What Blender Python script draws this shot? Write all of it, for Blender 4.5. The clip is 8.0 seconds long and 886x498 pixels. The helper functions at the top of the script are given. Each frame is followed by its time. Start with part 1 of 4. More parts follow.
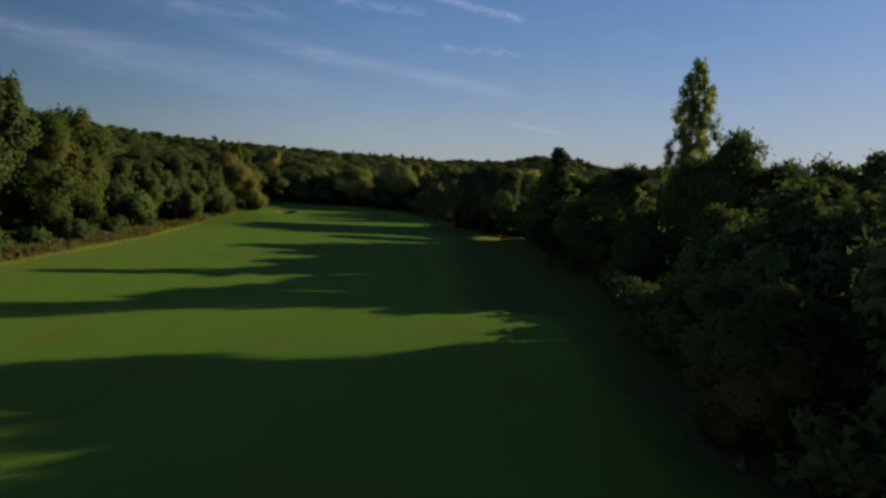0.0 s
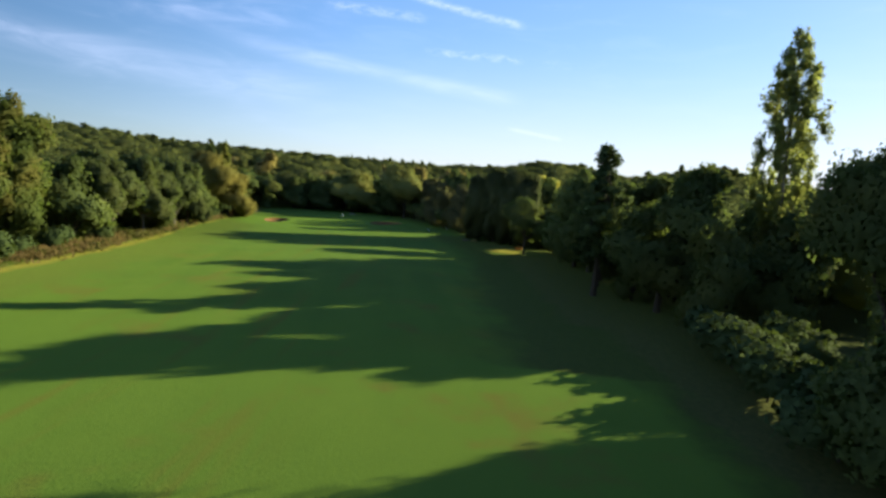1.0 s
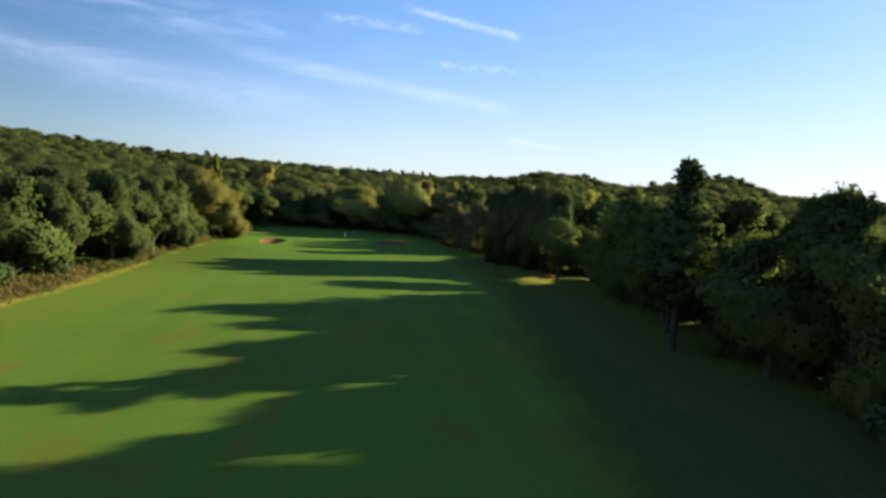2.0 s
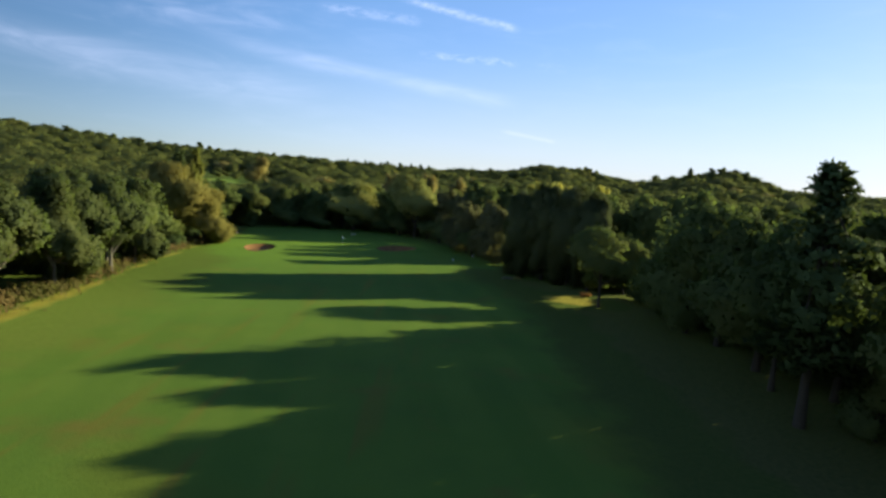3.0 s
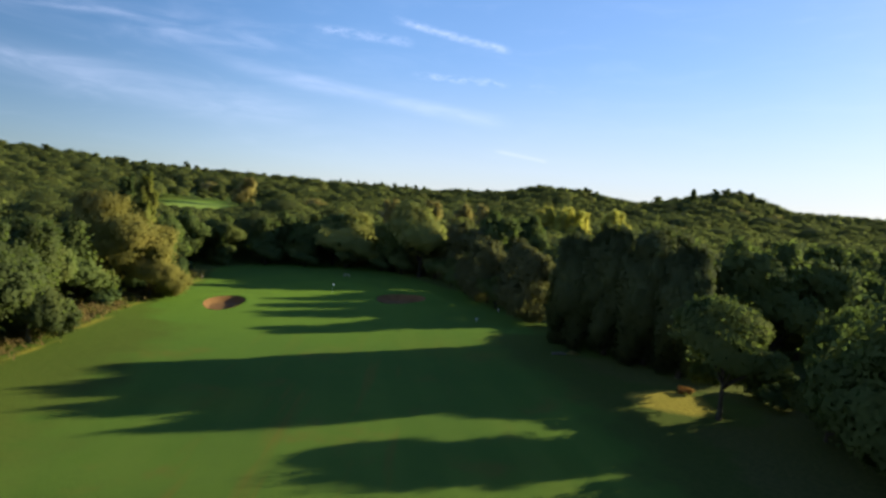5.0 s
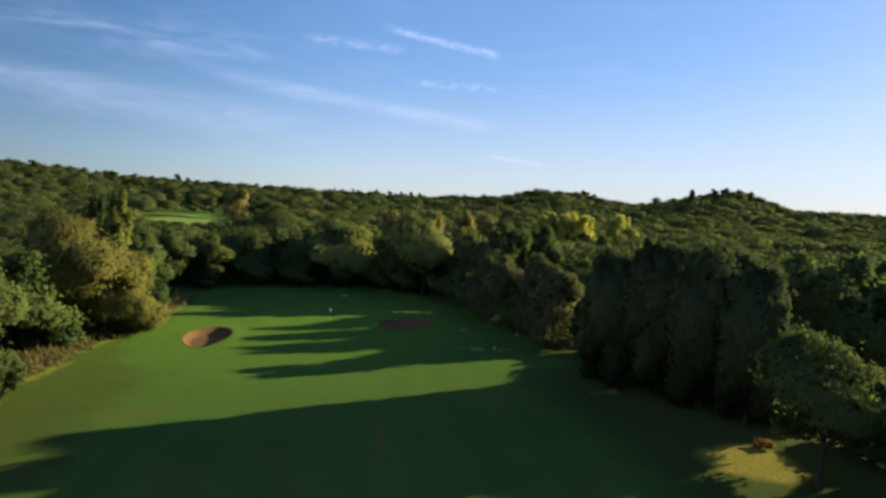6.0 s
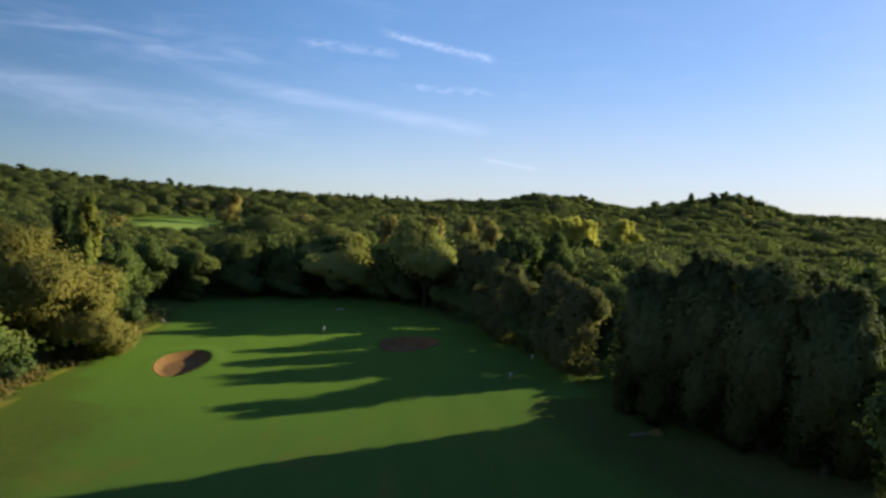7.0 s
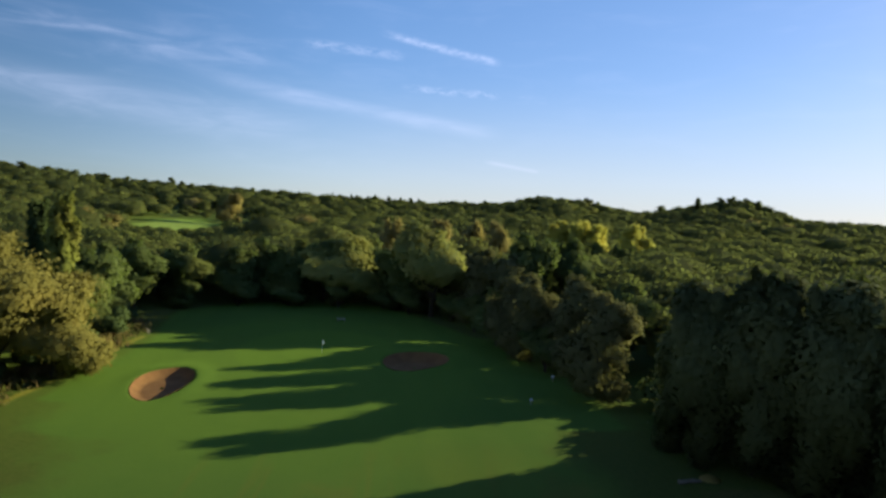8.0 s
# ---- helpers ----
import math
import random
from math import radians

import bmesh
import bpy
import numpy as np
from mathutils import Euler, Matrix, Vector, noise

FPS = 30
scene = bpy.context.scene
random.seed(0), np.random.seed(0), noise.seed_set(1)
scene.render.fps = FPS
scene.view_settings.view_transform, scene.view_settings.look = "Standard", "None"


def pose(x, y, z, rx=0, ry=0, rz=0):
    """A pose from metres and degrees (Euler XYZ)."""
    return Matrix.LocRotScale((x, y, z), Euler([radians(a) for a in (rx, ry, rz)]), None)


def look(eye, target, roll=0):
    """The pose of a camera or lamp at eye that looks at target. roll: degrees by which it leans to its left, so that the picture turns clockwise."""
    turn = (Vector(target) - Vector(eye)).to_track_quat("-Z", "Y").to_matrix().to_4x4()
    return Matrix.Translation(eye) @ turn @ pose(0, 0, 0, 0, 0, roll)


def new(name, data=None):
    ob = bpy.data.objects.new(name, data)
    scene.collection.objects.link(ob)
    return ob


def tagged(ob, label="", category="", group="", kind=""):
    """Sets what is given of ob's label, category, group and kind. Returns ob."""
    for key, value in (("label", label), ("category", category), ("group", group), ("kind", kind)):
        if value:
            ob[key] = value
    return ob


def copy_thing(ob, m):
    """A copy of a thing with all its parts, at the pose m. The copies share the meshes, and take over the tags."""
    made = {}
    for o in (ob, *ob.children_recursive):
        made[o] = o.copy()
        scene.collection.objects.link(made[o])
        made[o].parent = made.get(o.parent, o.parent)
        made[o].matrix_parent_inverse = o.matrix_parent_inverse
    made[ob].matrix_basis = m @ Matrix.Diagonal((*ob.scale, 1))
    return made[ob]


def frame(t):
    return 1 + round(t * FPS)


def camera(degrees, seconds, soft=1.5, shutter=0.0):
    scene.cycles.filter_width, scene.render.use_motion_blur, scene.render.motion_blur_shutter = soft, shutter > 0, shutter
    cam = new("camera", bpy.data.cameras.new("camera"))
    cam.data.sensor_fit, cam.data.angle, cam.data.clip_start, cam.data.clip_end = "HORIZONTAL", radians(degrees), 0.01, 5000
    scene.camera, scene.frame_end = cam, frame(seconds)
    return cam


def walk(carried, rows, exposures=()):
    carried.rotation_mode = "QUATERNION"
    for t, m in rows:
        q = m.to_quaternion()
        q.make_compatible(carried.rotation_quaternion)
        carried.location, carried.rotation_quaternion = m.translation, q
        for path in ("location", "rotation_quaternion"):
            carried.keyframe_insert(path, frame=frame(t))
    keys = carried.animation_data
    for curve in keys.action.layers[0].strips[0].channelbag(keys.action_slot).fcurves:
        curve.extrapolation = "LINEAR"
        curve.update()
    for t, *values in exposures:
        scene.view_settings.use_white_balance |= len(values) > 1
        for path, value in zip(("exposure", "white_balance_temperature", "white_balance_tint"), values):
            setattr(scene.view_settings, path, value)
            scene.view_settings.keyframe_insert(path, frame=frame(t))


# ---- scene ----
cam = camera(74.9, 8.0, 2.9)
EXPOSURES = [(0.0, -0.10), (0.1, 0.22), (0.3, 0.8), (0.5, 1.23), (1.7, 1.2), (3.0, 1.05), (4.5, 1.06), (6.0, 0.84), (8.0, 0.81)]
PATH = [
    (0, (34.165, -1.501, 13.602), (34.174, 0.485, 13.367), 4.0),
    (0.5, (32.929, 7.662, 13.426), (32.945, 9.646, 13.176), 4.0),
    (1, (31.246, 17.289, 13.264), (31.26, 19.277, 13.047), 4.3),
    (1.5, (29.127, 25.611, 13.803), (29.139, 27.603, 13.629), 4.1),
    (3, (23.62, 52.172, 16.184), (23.651, 54.161, 15.977), 4.2),
    (3.5, (22.331, 60.46, 16.94), (22.372, 62.449, 16.733), 4.9),
    (4, (20.844, 68.043, 17.77), (20.897, 70.033, 17.576), 5.2),
    (4.5, (19.852, 75.664, 18.325), (19.904, 77.657, 18.162), 4.9),
    (6, (16.661, 94.342, 20.314), (16.727, 96.338, 20.194), 2.8),
    (6.5, (15.721, 100.114, 20.596), (15.799, 102.109, 20.484), 2.6),
    (7, (15.2, 104.962, 20.767), (15.281, 106.958, 20.661), 2.7),
    (7.5, (14.573, 109.26, 20.889), (14.652, 111.256, 20.788), 2.9),
    (8, (14.138, 113.403, 21.096), (14.211, 115.399, 20.997), 3.3),
]
walk(cam, [(t, look(eye, target, roll)) for t, eye, target, roll in PATH], EXPOSURES)

# ---- world, sun, exposure ----
SUN_EL, SUN_TURN = 15.6, 25.3  # degrees: height, and turn from +x towards +y
SUN_DIR = Vector((math.cos(radians(SUN_EL)) * math.cos(radians(SUN_TURN)),
                  math.cos(radians(SUN_EL)) * math.sin(radians(SUN_TURN)), math.sin(radians(SUN_EL))))


class Graph:
    """Short hand for building node trees."""

    def __init__(self, tree):
        self.tree = tree
        tree.nodes.clear()

    def node(self, kind, **sets):
        n = self.tree.nodes.new(kind)
        for key, value in sets.items():
            setattr(n, key, value)
        return n

    def link(self, value, socket):
        if isinstance(value, bpy.types.NodeSocket):
            self.tree.links.new(value, socket)
        elif value is not None:
            socket.default_value = value

    def math(self, op, a, b=None, c=None, clamp=False):
        n = self.node("ShaderNodeMath", operation=op, use_clamp=clamp)
        for k, v in enumerate((a, b, c)):
            self.link(v, n.inputs[k])
        return n.outputs[0]

    def smooth(self, v, lo, hi, to_lo=0.0, to_hi=1.0):
        n = self.node("ShaderNodeMapRange", interpolation_type="SMOOTHSTEP")
        for k, x in enumerate((v, lo, hi, to_lo, to_hi)):
            self.link(x, n.inputs[k])
        return n.outputs[0]

    def noise(self, vector, scale, detail=3.0, rough=0.55, distortion=0.0):
        n = self.node("ShaderNodeTexNoise")
        self.link(vector, n.inputs["Vector"])
        self.link(scale, n.inputs["Scale"])
        self.link(detail, n.inputs["Detail"])
        self.link(rough, n.inputs["Roughness"])
        self.link(distortion, n.inputs["Distortion"])
        return n.outputs["Fac"]

    def mapped(self, vector, scale=(1, 1, 1), turn=0.0):
        n = self.node("ShaderNodeMapping")
        self.link(vector, n.inputs["Vector"])
        n.inputs["Scale"].default_value = scale
        n.inputs["Rotation"].default_value = (0, 0, radians(turn))
        return n.outputs[0]

    def mix(self, fac, a, b, blend="MIX"):
        n = self.node("ShaderNodeMix", data_type="RGBA", blend_type=blend)
        self.link(fac, n.inputs[0])
        for v, s in ((a, n.inputs[6]), (b, n.inputs[7])):
            self.link((*v, 1) if isinstance(v, tuple) else v, s)
        return n.outputs[2]

    def combine(self, x, y, z):
        n = self.node("ShaderNodeCombineXYZ")
        for k, v in enumerate((x, y, z)):
            self.link(v, n.inputs[k])
        return n.outputs[0]


def build_world():
    world = bpy.data.worlds.new("evening_sky")
    scene.world = world
    world.use_nodes = True
    g = Graph(world.node_tree)
    sky = g.node("ShaderNodeTexSky", sky_type="NISHITA", sun_disc=False, sun_elevation=radians(SUN_EL),
                 sun_rotation=radians(90 - SUN_TURN), altitude=100.0, air_density=1.0, dust_density=0.28, ozone_density=3.0)
    way = g.node("ShaderNodeTexCoord").outputs["Generated"]
    xyz = g.node("ShaderNodeSeparateXYZ")
    g.link(way, xyz.inputs[0])
    az = g.math("MULTIPLY", g.math("ARCTAN2", xyz.outputs[0], xyz.outputs[1]), 57.2958)
    el = g.math("MULTIPLY", g.math("ARCSINE", xyz.outputs[2]), 57.2958)
    flat = g.combine(az, el, 0.0)
    wisps = g.noise(g.mapped(flat, (0.12, 0.6, 1), -8), 1.0, 5.0, 0.6, 0.6)
    fine = g.noise(g.mapped(flat, (0.9, 2.4, 1), 12), 1.0, 5.0, 0.65, 0.4)

    def streak(az0, el0, az1, el1, width, amount, grain, lo, hi):
        """A cloud streak along a line in the sky, broken up by grain."""
        slope = (el1 - el0) / (az1 - az0)
        off = g.math("SUBTRACT", g.math("SUBTRACT", el, el0), g.math("MULTIPLY", g.math("SUBTRACT", az, az0), slope))
        core = g.smooth(g.math("ABSOLUTE", off), 0.0, width, 1.0, 0.0)
        ends = g.math("MULTIPLY", g.smooth(az, az0, az0 + 0.25 * (az1 - az0)), g.smooth(az, az1 - 0.12 * (az1 - az0), az1, 1.0, 0.0))
        body = g.math("MULTIPLY", g.math("MULTIPLY", core, ends), g.smooth(grain, lo, hi))
        return g.math("MULTIPLY", body, amount)

    streaks = [
        streak(-5.6, 17.35, 7.0, 15.1, 0.55, 0.34, fine, 0.25, 0.75),
        streak(-13.0, 15.7, -2.4, 15.3, 0.65, 0.26, fine, 0.3, 0.8),
        streak(-3.4, 12.5, 7.2, 12.2, 0.50, 0.30, fine, 0.40, 0.75),
        streak(8.2, 12.1, 11.5, 11.8, 0.50, 0.15, fine, 0.45, 0.8),
        streak(-24.0, 12.1, 8.0, 8.4, 1.1, 0.17, wisps, 0.1, 0.7),
        streak(-70.0, 11.5, -10.0, 7.2, 2.3, 0.17, wisps, 0.15, 0.75),
        streak(-80.0, 14.2, -8.0, 13.6, 2.2, 0.15, wisps, 0.3, 0.8),
        streak(5.4, 6.0, 11.2, 5.15, 0.30, 0.20, wisps, 0.1, 0.6),
        streak(-60.0, 21.0, 20.0, 24.0, 2.5, 0.12, wisps, 0.3, 0.8),
    ]
    total = streaks[0]
    for s in streaks[1:]:
        total = g.math("ADD", total, s)
    veil = g.math("MULTIPLY", g.smooth(wisps, 0.45, 0.85), 0.05)
    total = g.math("ADD", total, veil, clamp=True)
    gamma = g.node("ShaderNodeGamma")
    g.link(sky.outputs[0], gamma.inputs[0])
    gamma.inputs[1].default_value = 0.58
    richer = g.node("ShaderNodeHueSaturation")
    g.link(gamma.outputs[0], richer.inputs["Color"])
    richer.inputs["Saturation"].default_value = 1.42
    facing = g.math("ADD", g.math("MULTIPLY", xyz.outputs[0], math.cos(radians(SUN_TURN))), g.math("MULTIPLY", xyz.outputs[1], math.sin(radians(SUN_TURN))))
    # scattered light is weakest square to the sun and grows again opposite to it
    depth = g.math("MAXIMUM", g.smooth(facing, -0.38, 0.38, 0.50, 0.98), g.smooth(facing, -0.95, -0.40, 1.45, 0.50))
    less_red, less_green = g.smooth(facing, -0.3, 0.65, 0.79, 1.0), g.smooth(facing, -0.3, 0.65, 0.95, 1.0)
    depth = g.math("MULTIPLY", depth, g.smooth(el, 25.0, 70.0, 1.0, 0.5))
    deeper = g.mix(1.0, richer.outputs[0], g.combine(g.math("MULTIPLY", depth, less_red), g.math("MULTIPLY", depth, less_green), depth), "MULTIPLY")
    haze = g.math("MULTIPLY", g.smooth(el, 0.0, 15.0, 0.55, 0.0), g.smooth(facing, -0.3, 0.7, 0.1, 1.0))
    haze = g.math("MAXIMUM", haze, g.math("MULTIPLY", g.smooth(el, 0.0, 45.0, 0.85, 0.0), g.smooth(facing, -0.8, -0.35, 1.0, 0.0)))
    cloudy = g.mix(haze, g.mix(total, deeper, CLOUD_COLOUR), HAZE_COLOUR)
    tint = g.mix(1.0, cloudy, SKY_TINT, "MULTIPLY")
    back = g.node("ShaderNodeBackground")
    g.link(tint, back.inputs[0])
    back.inputs[1].default_value = SKY_STRENGTH
    g.link(back.outputs[0], g.node("ShaderNodeOutputWorld").inputs[0])


SKY_STRENGTH = 0.15
CLOUD_COLOUR = (3.7, 4.0, 4.4)
HAZE_COLOUR = (2.15, 2.35, 2.05)
SKY_TINT = (1.12, 1.11, 1.37)
build_world()

sun_lamp = bpy.data.lights.new("sun", "SUN")
sun_lamp.energy, sun_lamp.angle, sun_lamp.color = 5.0, radians(0.6), (1.0, 0.96, 0.54)
sun_ob = new("sun", sun_lamp)
sun_ob.matrix_world = look(SUN_DIR * 900, (0, 0, 0))

# ---- materials ----


def material(name):
    m = bpy.data.materials.new(name)
    m.use_nodes = True
    return m, Graph(m.node_tree)


def finish(g, colour, rough=0.8, specular=0.3, bump=None, strength=0.3, distance=0.05, metallic=0.0):
    b = g.node("ShaderNodeBsdfPrincipled")
    g.link(colour if not isinstance(colour, tuple) else (*colour, 1), b.inputs["Base Color"])
    g.link(rough, b.inputs["Roughness"])
    b.inputs["Specular IOR Level"].default_value = specular
    b.inputs["Metallic"].default_value = metallic
    if bump is not None:
        n = g.node("ShaderNodeBump")
        n.inputs["Strength"].default_value, n.inputs["Distance"].default_value = strength, distance
        g.link(bump, n.inputs["Height"])
        g.link(n.outputs[0], b.inputs["Normal"])
    return b


def out(g, shader):
    g.link(shader, g.node("ShaderNodeOutputMaterial").inputs[0])


def foliage(name, dark, light, accent, accent_share=0.2, through_share=0.46, glow=(0.150, 0.210, 0.035)):
    """Leaves: a colour for each clump between dark and light, patches of accent, some light coming through."""
    m, g = material(name)
    island = g.node("ShaderNodeNewGeometry").outputs["Random Per Island"]
    own = g.node("ShaderNodeObjectInfo").outputs["Random"]
    place = g.node("ShaderNodeNewGeometry").outputs["Position"]
    patch = g.noise(place, 0.16, 2.0, 0.5)
    grain = g.noise(place, 1.3, 2.0, 0.6)
    stand = g.smooth(g.noise(place, 0.05, 2.0, 0.5), 0.35, 0.65)
    tone = g.math("MULTIPLY_ADD", island, 0.3, g.math("MULTIPLY_ADD", stand, 0.35, g.math("MULTIPLY", g.smooth(grain, 0.25, 0.75), 0.35)))
    base = g.mix(tone, dark, light)
    turn = g.smooth(g.math("MULTIPLY_ADD", own, 0.16, patch), 0.62 - accent_share * 0.5, 0.86 - accent_share * 0.5)
    col = g.mix(g.math("MULTIPLY", turn, 0.75), base, accent)
    b = finish(g, col, 0.95, 0.03)
    t = g.node("ShaderNodeBsdfTranslucent")
    g.link(g.mix(0.55, col, glow), t.inputs[0])
    mixer = g.node("ShaderNodeMixShader")
    mixer.inputs[0].default_value = through_share
    g.link(b.outputs[0], mixer.inputs[1])
    g.link(t.outputs[0], mixer.inputs[2])
    out(g, mixer.outputs[0])
    return m


LEAF = {
    "oak": foliage("oak_leaves", (0.088, 0.114, 0.046), (0.142, 0.172, 0.060), (0.165, 0.170, 0.055)),
    "alder": foliage("alder_leaves", (0.066, 0.084, 0.041), (0.096, 0.114, 0.049), (0.108, 0.116, 0.046)),
    "birch": foliage("birch_leaves", (0.076, 0.104, 0.036), (0.124, 0.150, 0.046), (0.165, 0.132, 0.042), 0.25),
    "willow": foliage("willow_leaves", (0.168, 0.150, 0.046), (0.238, 0.210, 0.063), (0.230, 0.186, 0.056), 0.2, 0.35, (0.24, 0.21, 0.045)),
    "sallow": foliage("grey_willow_leaves", (0.22, 0.24, 0.085), (0.33, 0.345, 0.115), (0.33, 0.31, 0.10), 0.2, 0.5, (0.26, 0.27, 0.06)),
    "poplar": foliage("poplar_leaves", (0.160, 0.178, 0.045), (0.230, 0.245, 0.060), (0.25, 0.23, 0.06), 0.22, 0.4, (0.19, 0.215, 0.035)),
    "tall_poplar": foliage("tall_poplar_leaves", (0.25, 0.285, 0.11), (0.35, 0.385, 0.145), (0.37, 0.36, 0.11), 0.22, 0.75, (0.31, 0.33, 0.07)),
    "yellow": foliage("yellow_leaves", (0.48, 0.46, 0.12), (0.60, 0.57, 0.15), (0.60, 0.50, 0.12), 0.2, 0.7, (0.56, 0.53, 0.11)),
    "brown": foliage("browning_leaves", (0.25, 0.215, 0.085), (0.35, 0.295, 0.115), (0.34, 0.265, 0.095), 0.25, 0.6, (0.33, 0.285, 0.09)),
    "red": foliage("reddening_leaves", (0.25, 0.115, 0.040), (0.34, 0.165, 0.055), (0.34, 0.21, 0.06), 0.35, 0.4, (0.30, 0.15, 0.04)),
    # The oak leaves a fifth darker: woodland shade put into the colour.
    "timber": foliage("oak_leaves_painted_shade", (0.070, 0.090, 0.038), (0.114, 0.138, 0.049), (0.130, 0.138, 0.046)),
    "hawthorn": foliage("hawthorn_leaves", (0.104, 0.108, 0.054), (0.150, 0.150, 0.068), (0.155, 0.142, 0.062), 0.3, 0.4, (0.16, 0.16, 0.045)),
    "cypress": foliage("cypress_sprays", (0.092, 0.102, 0.048), (0.116, 0.126, 0.056), (0.116, 0.122, 0.052), 0.1, 0.3),
    "pine": foliage("pine_needles", (0.046, 0.066, 0.028), (0.074, 0.100, 0.039), (0.070, 0.092, 0.034), 0.1, 0.2),
    "wood_dark": foliage("dark_wood_leaves", (0.068, 0.084, 0.040), (0.110, 0.128, 0.052), (0.120, 0.126, 0.048), 0.2, 0.62, (0.188, 0.215, 0.048)),
    "wood_mid": foliage("mid_wood_leaves", (0.084, 0.100, 0.042), (0.130, 0.146, 0.054), (0.140, 0.142, 0.052), 0.2, 0.62, (0.188, 0.215, 0.048)),
    "wood_olive": foliage("olive_wood_leaves", (0.110, 0.120, 0.046), (0.165, 0.170, 0.062), (0.185, 0.172, 0.060), 0.2, 0.62, (0.188, 0.215, 0.048)),
    "fern": foliage("dry_bracken", (0.135, 0.092, 0.042), (0.215, 0.145, 0.066), (0.110, 0.110, 0.038), 0.25),
}


def bark(name, dark, light):
    m, g = material(name)
    place = g.node("ShaderNodeTexCoord").outputs["Object"]
    ridges = g.noise(g.mapped(place, (6, 6, 0.9)), 1.0, 4.0, 0.65)
    col = g.mix(ridges, dark, light)
    out(g, finish(g, col, 0.9, 0.2, ridges, 0.6, 0.04).outputs[0])
    return m


BARK = bark("grey_brown_bark", (0.026, 0.021, 0.014), (0.072, 0.058, 0.040))
BARK_PALE = bark("pale_bark", (0.07, 0.06, 0.047), (0.19, 0.165, 0.135))


def grass_material():
    m, g = material("mown_grass")
    place = g.node("ShaderNodeNewGeometry").outputs["Position"]

    def zone(name):
        return g.node("ShaderNodeAttribute", attribute_name=name).outputs["Fac"]

    broad = g.noise(place, 0.035, 3.0, 0.5)
    mid = g.noise(place, 0.22, 4.0, 0.6)
    fine = g.noise(place, 2.6, 5.0, 0.7)
    blades = g.noise(g.mapped(place, (9, 9, 9)), 1.0, 3.0, 0.7)
    xyz = g.node("ShaderNodeSeparateXYZ")
    g.link(place, xyz.inputs[0])
    across = g.math("MULTIPLY_ADD", xyz.outputs[1], 0.14, xyz.outputs[0])
    stripes = g.math("SINE", g.math("MULTIPLY_ADD", mid, 0.8, g.math("MULTIPLY", across, 1.05)))
    fair = g.mix(g.smooth(mid, 0.3, 0.7), (0.083, 0.133, 0.026), (0.107, 0.154, 0.030))
    fair = g.mix(g.math("MULTIPLY", g.math("MULTIPLY", g.smooth(stripes, -0.6, 0.6), g.smooth(broad, 0.3, 0.6)), 0.6), fair, (0.068, 0.120, 0.023))
    fair = g.mix(g.math("MULTIPLY", g.smooth(g.noise(place, 0.11, 4.0, 0.65), 0.42, 0.66), 0.5), fair, (0.055, 0.100, 0.024))
    # Grazing-view brightness put into the turf colour by y: far darker, near paler.
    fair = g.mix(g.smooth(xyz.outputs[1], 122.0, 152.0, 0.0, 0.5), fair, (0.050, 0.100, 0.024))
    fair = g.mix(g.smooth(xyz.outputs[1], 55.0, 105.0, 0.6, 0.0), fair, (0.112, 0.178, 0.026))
    worn = g.smooth(xyz.outputs[1], 140.0, 172.0, 1.0, 0.15)
    fair = g.mix(g.math("MULTIPLY", g.math("MULTIPLY", g.smooth(broad, 0.52, 0.70), worn), 0.55), fair, (0.135, 0.125, 0.022))
    fair = g.mix(g.math("MULTIPLY", g.math("MULTIPLY", g.smooth(g.noise(place, 0.09, 4.0, 0.6), 0.55, 0.72), worn), 0.6), fair, (0.15, 0.092, 0.030))
    tracks = g.math("MULTIPLY", g.smooth(g.noise(g.mapped(place, (0.42, 0.035, 1)), 1.0, 3.0, 0.6), 0.54, 0.70), g.smooth(g.math("ABSOLUTE", g.math("SUBTRACT", xyz.outputs[0], 8.0)), 10.0, 18.0, 1.0, 0.0))
    fair = g.mix(g.math("MULTIPLY", g.math("MULTIPLY", tracks, worn), 0.5), fair, (0.150, 0.100, 0.026))
    putting = g.mix(g.smooth(fine, 0.3, 0.7), (0.090, 0.150, 0.023), (0.104, 0.166, 0.026))
    # Rough grass; its dark far-left tone also paints the lens's corner darkening.
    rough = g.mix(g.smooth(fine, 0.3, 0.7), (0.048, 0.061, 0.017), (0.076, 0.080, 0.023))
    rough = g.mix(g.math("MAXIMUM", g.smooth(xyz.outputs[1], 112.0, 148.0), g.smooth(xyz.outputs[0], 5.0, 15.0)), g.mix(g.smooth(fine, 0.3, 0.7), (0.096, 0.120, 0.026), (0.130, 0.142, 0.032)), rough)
    dry = g.mix(g.smooth(fine, 0.3, 0.7), (0.235, 0.165, 0.034), (0.35, 0.255, 0.055))
    litter = g.mix(g.smooth(fine, 0.3, 0.7), (0.062, 0.058, 0.023), (0.104, 0.088, 0.033))
    wood = g.mix(mid, (0.045, 0.050, 0.022), (0.085, 0.080, 0.035))

    def soft(name, spread=0.5):
        return g.smooth(g.math("ADD", zone(name), g.math("MULTIPLY", g.math("SUBTRACT", mid, 0.5), spread)), 0.3, 0.7)

    col = g.mix(soft("rough_and_vignette_zone", 0.6), fair, rough)
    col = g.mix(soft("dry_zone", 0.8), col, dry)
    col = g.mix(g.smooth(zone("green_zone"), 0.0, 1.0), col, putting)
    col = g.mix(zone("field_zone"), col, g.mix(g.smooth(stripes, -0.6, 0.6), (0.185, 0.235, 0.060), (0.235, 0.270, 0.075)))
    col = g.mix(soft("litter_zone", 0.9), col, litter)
    col = g.mix(soft("wood_and_shade_zone", 0.3), col, wood)
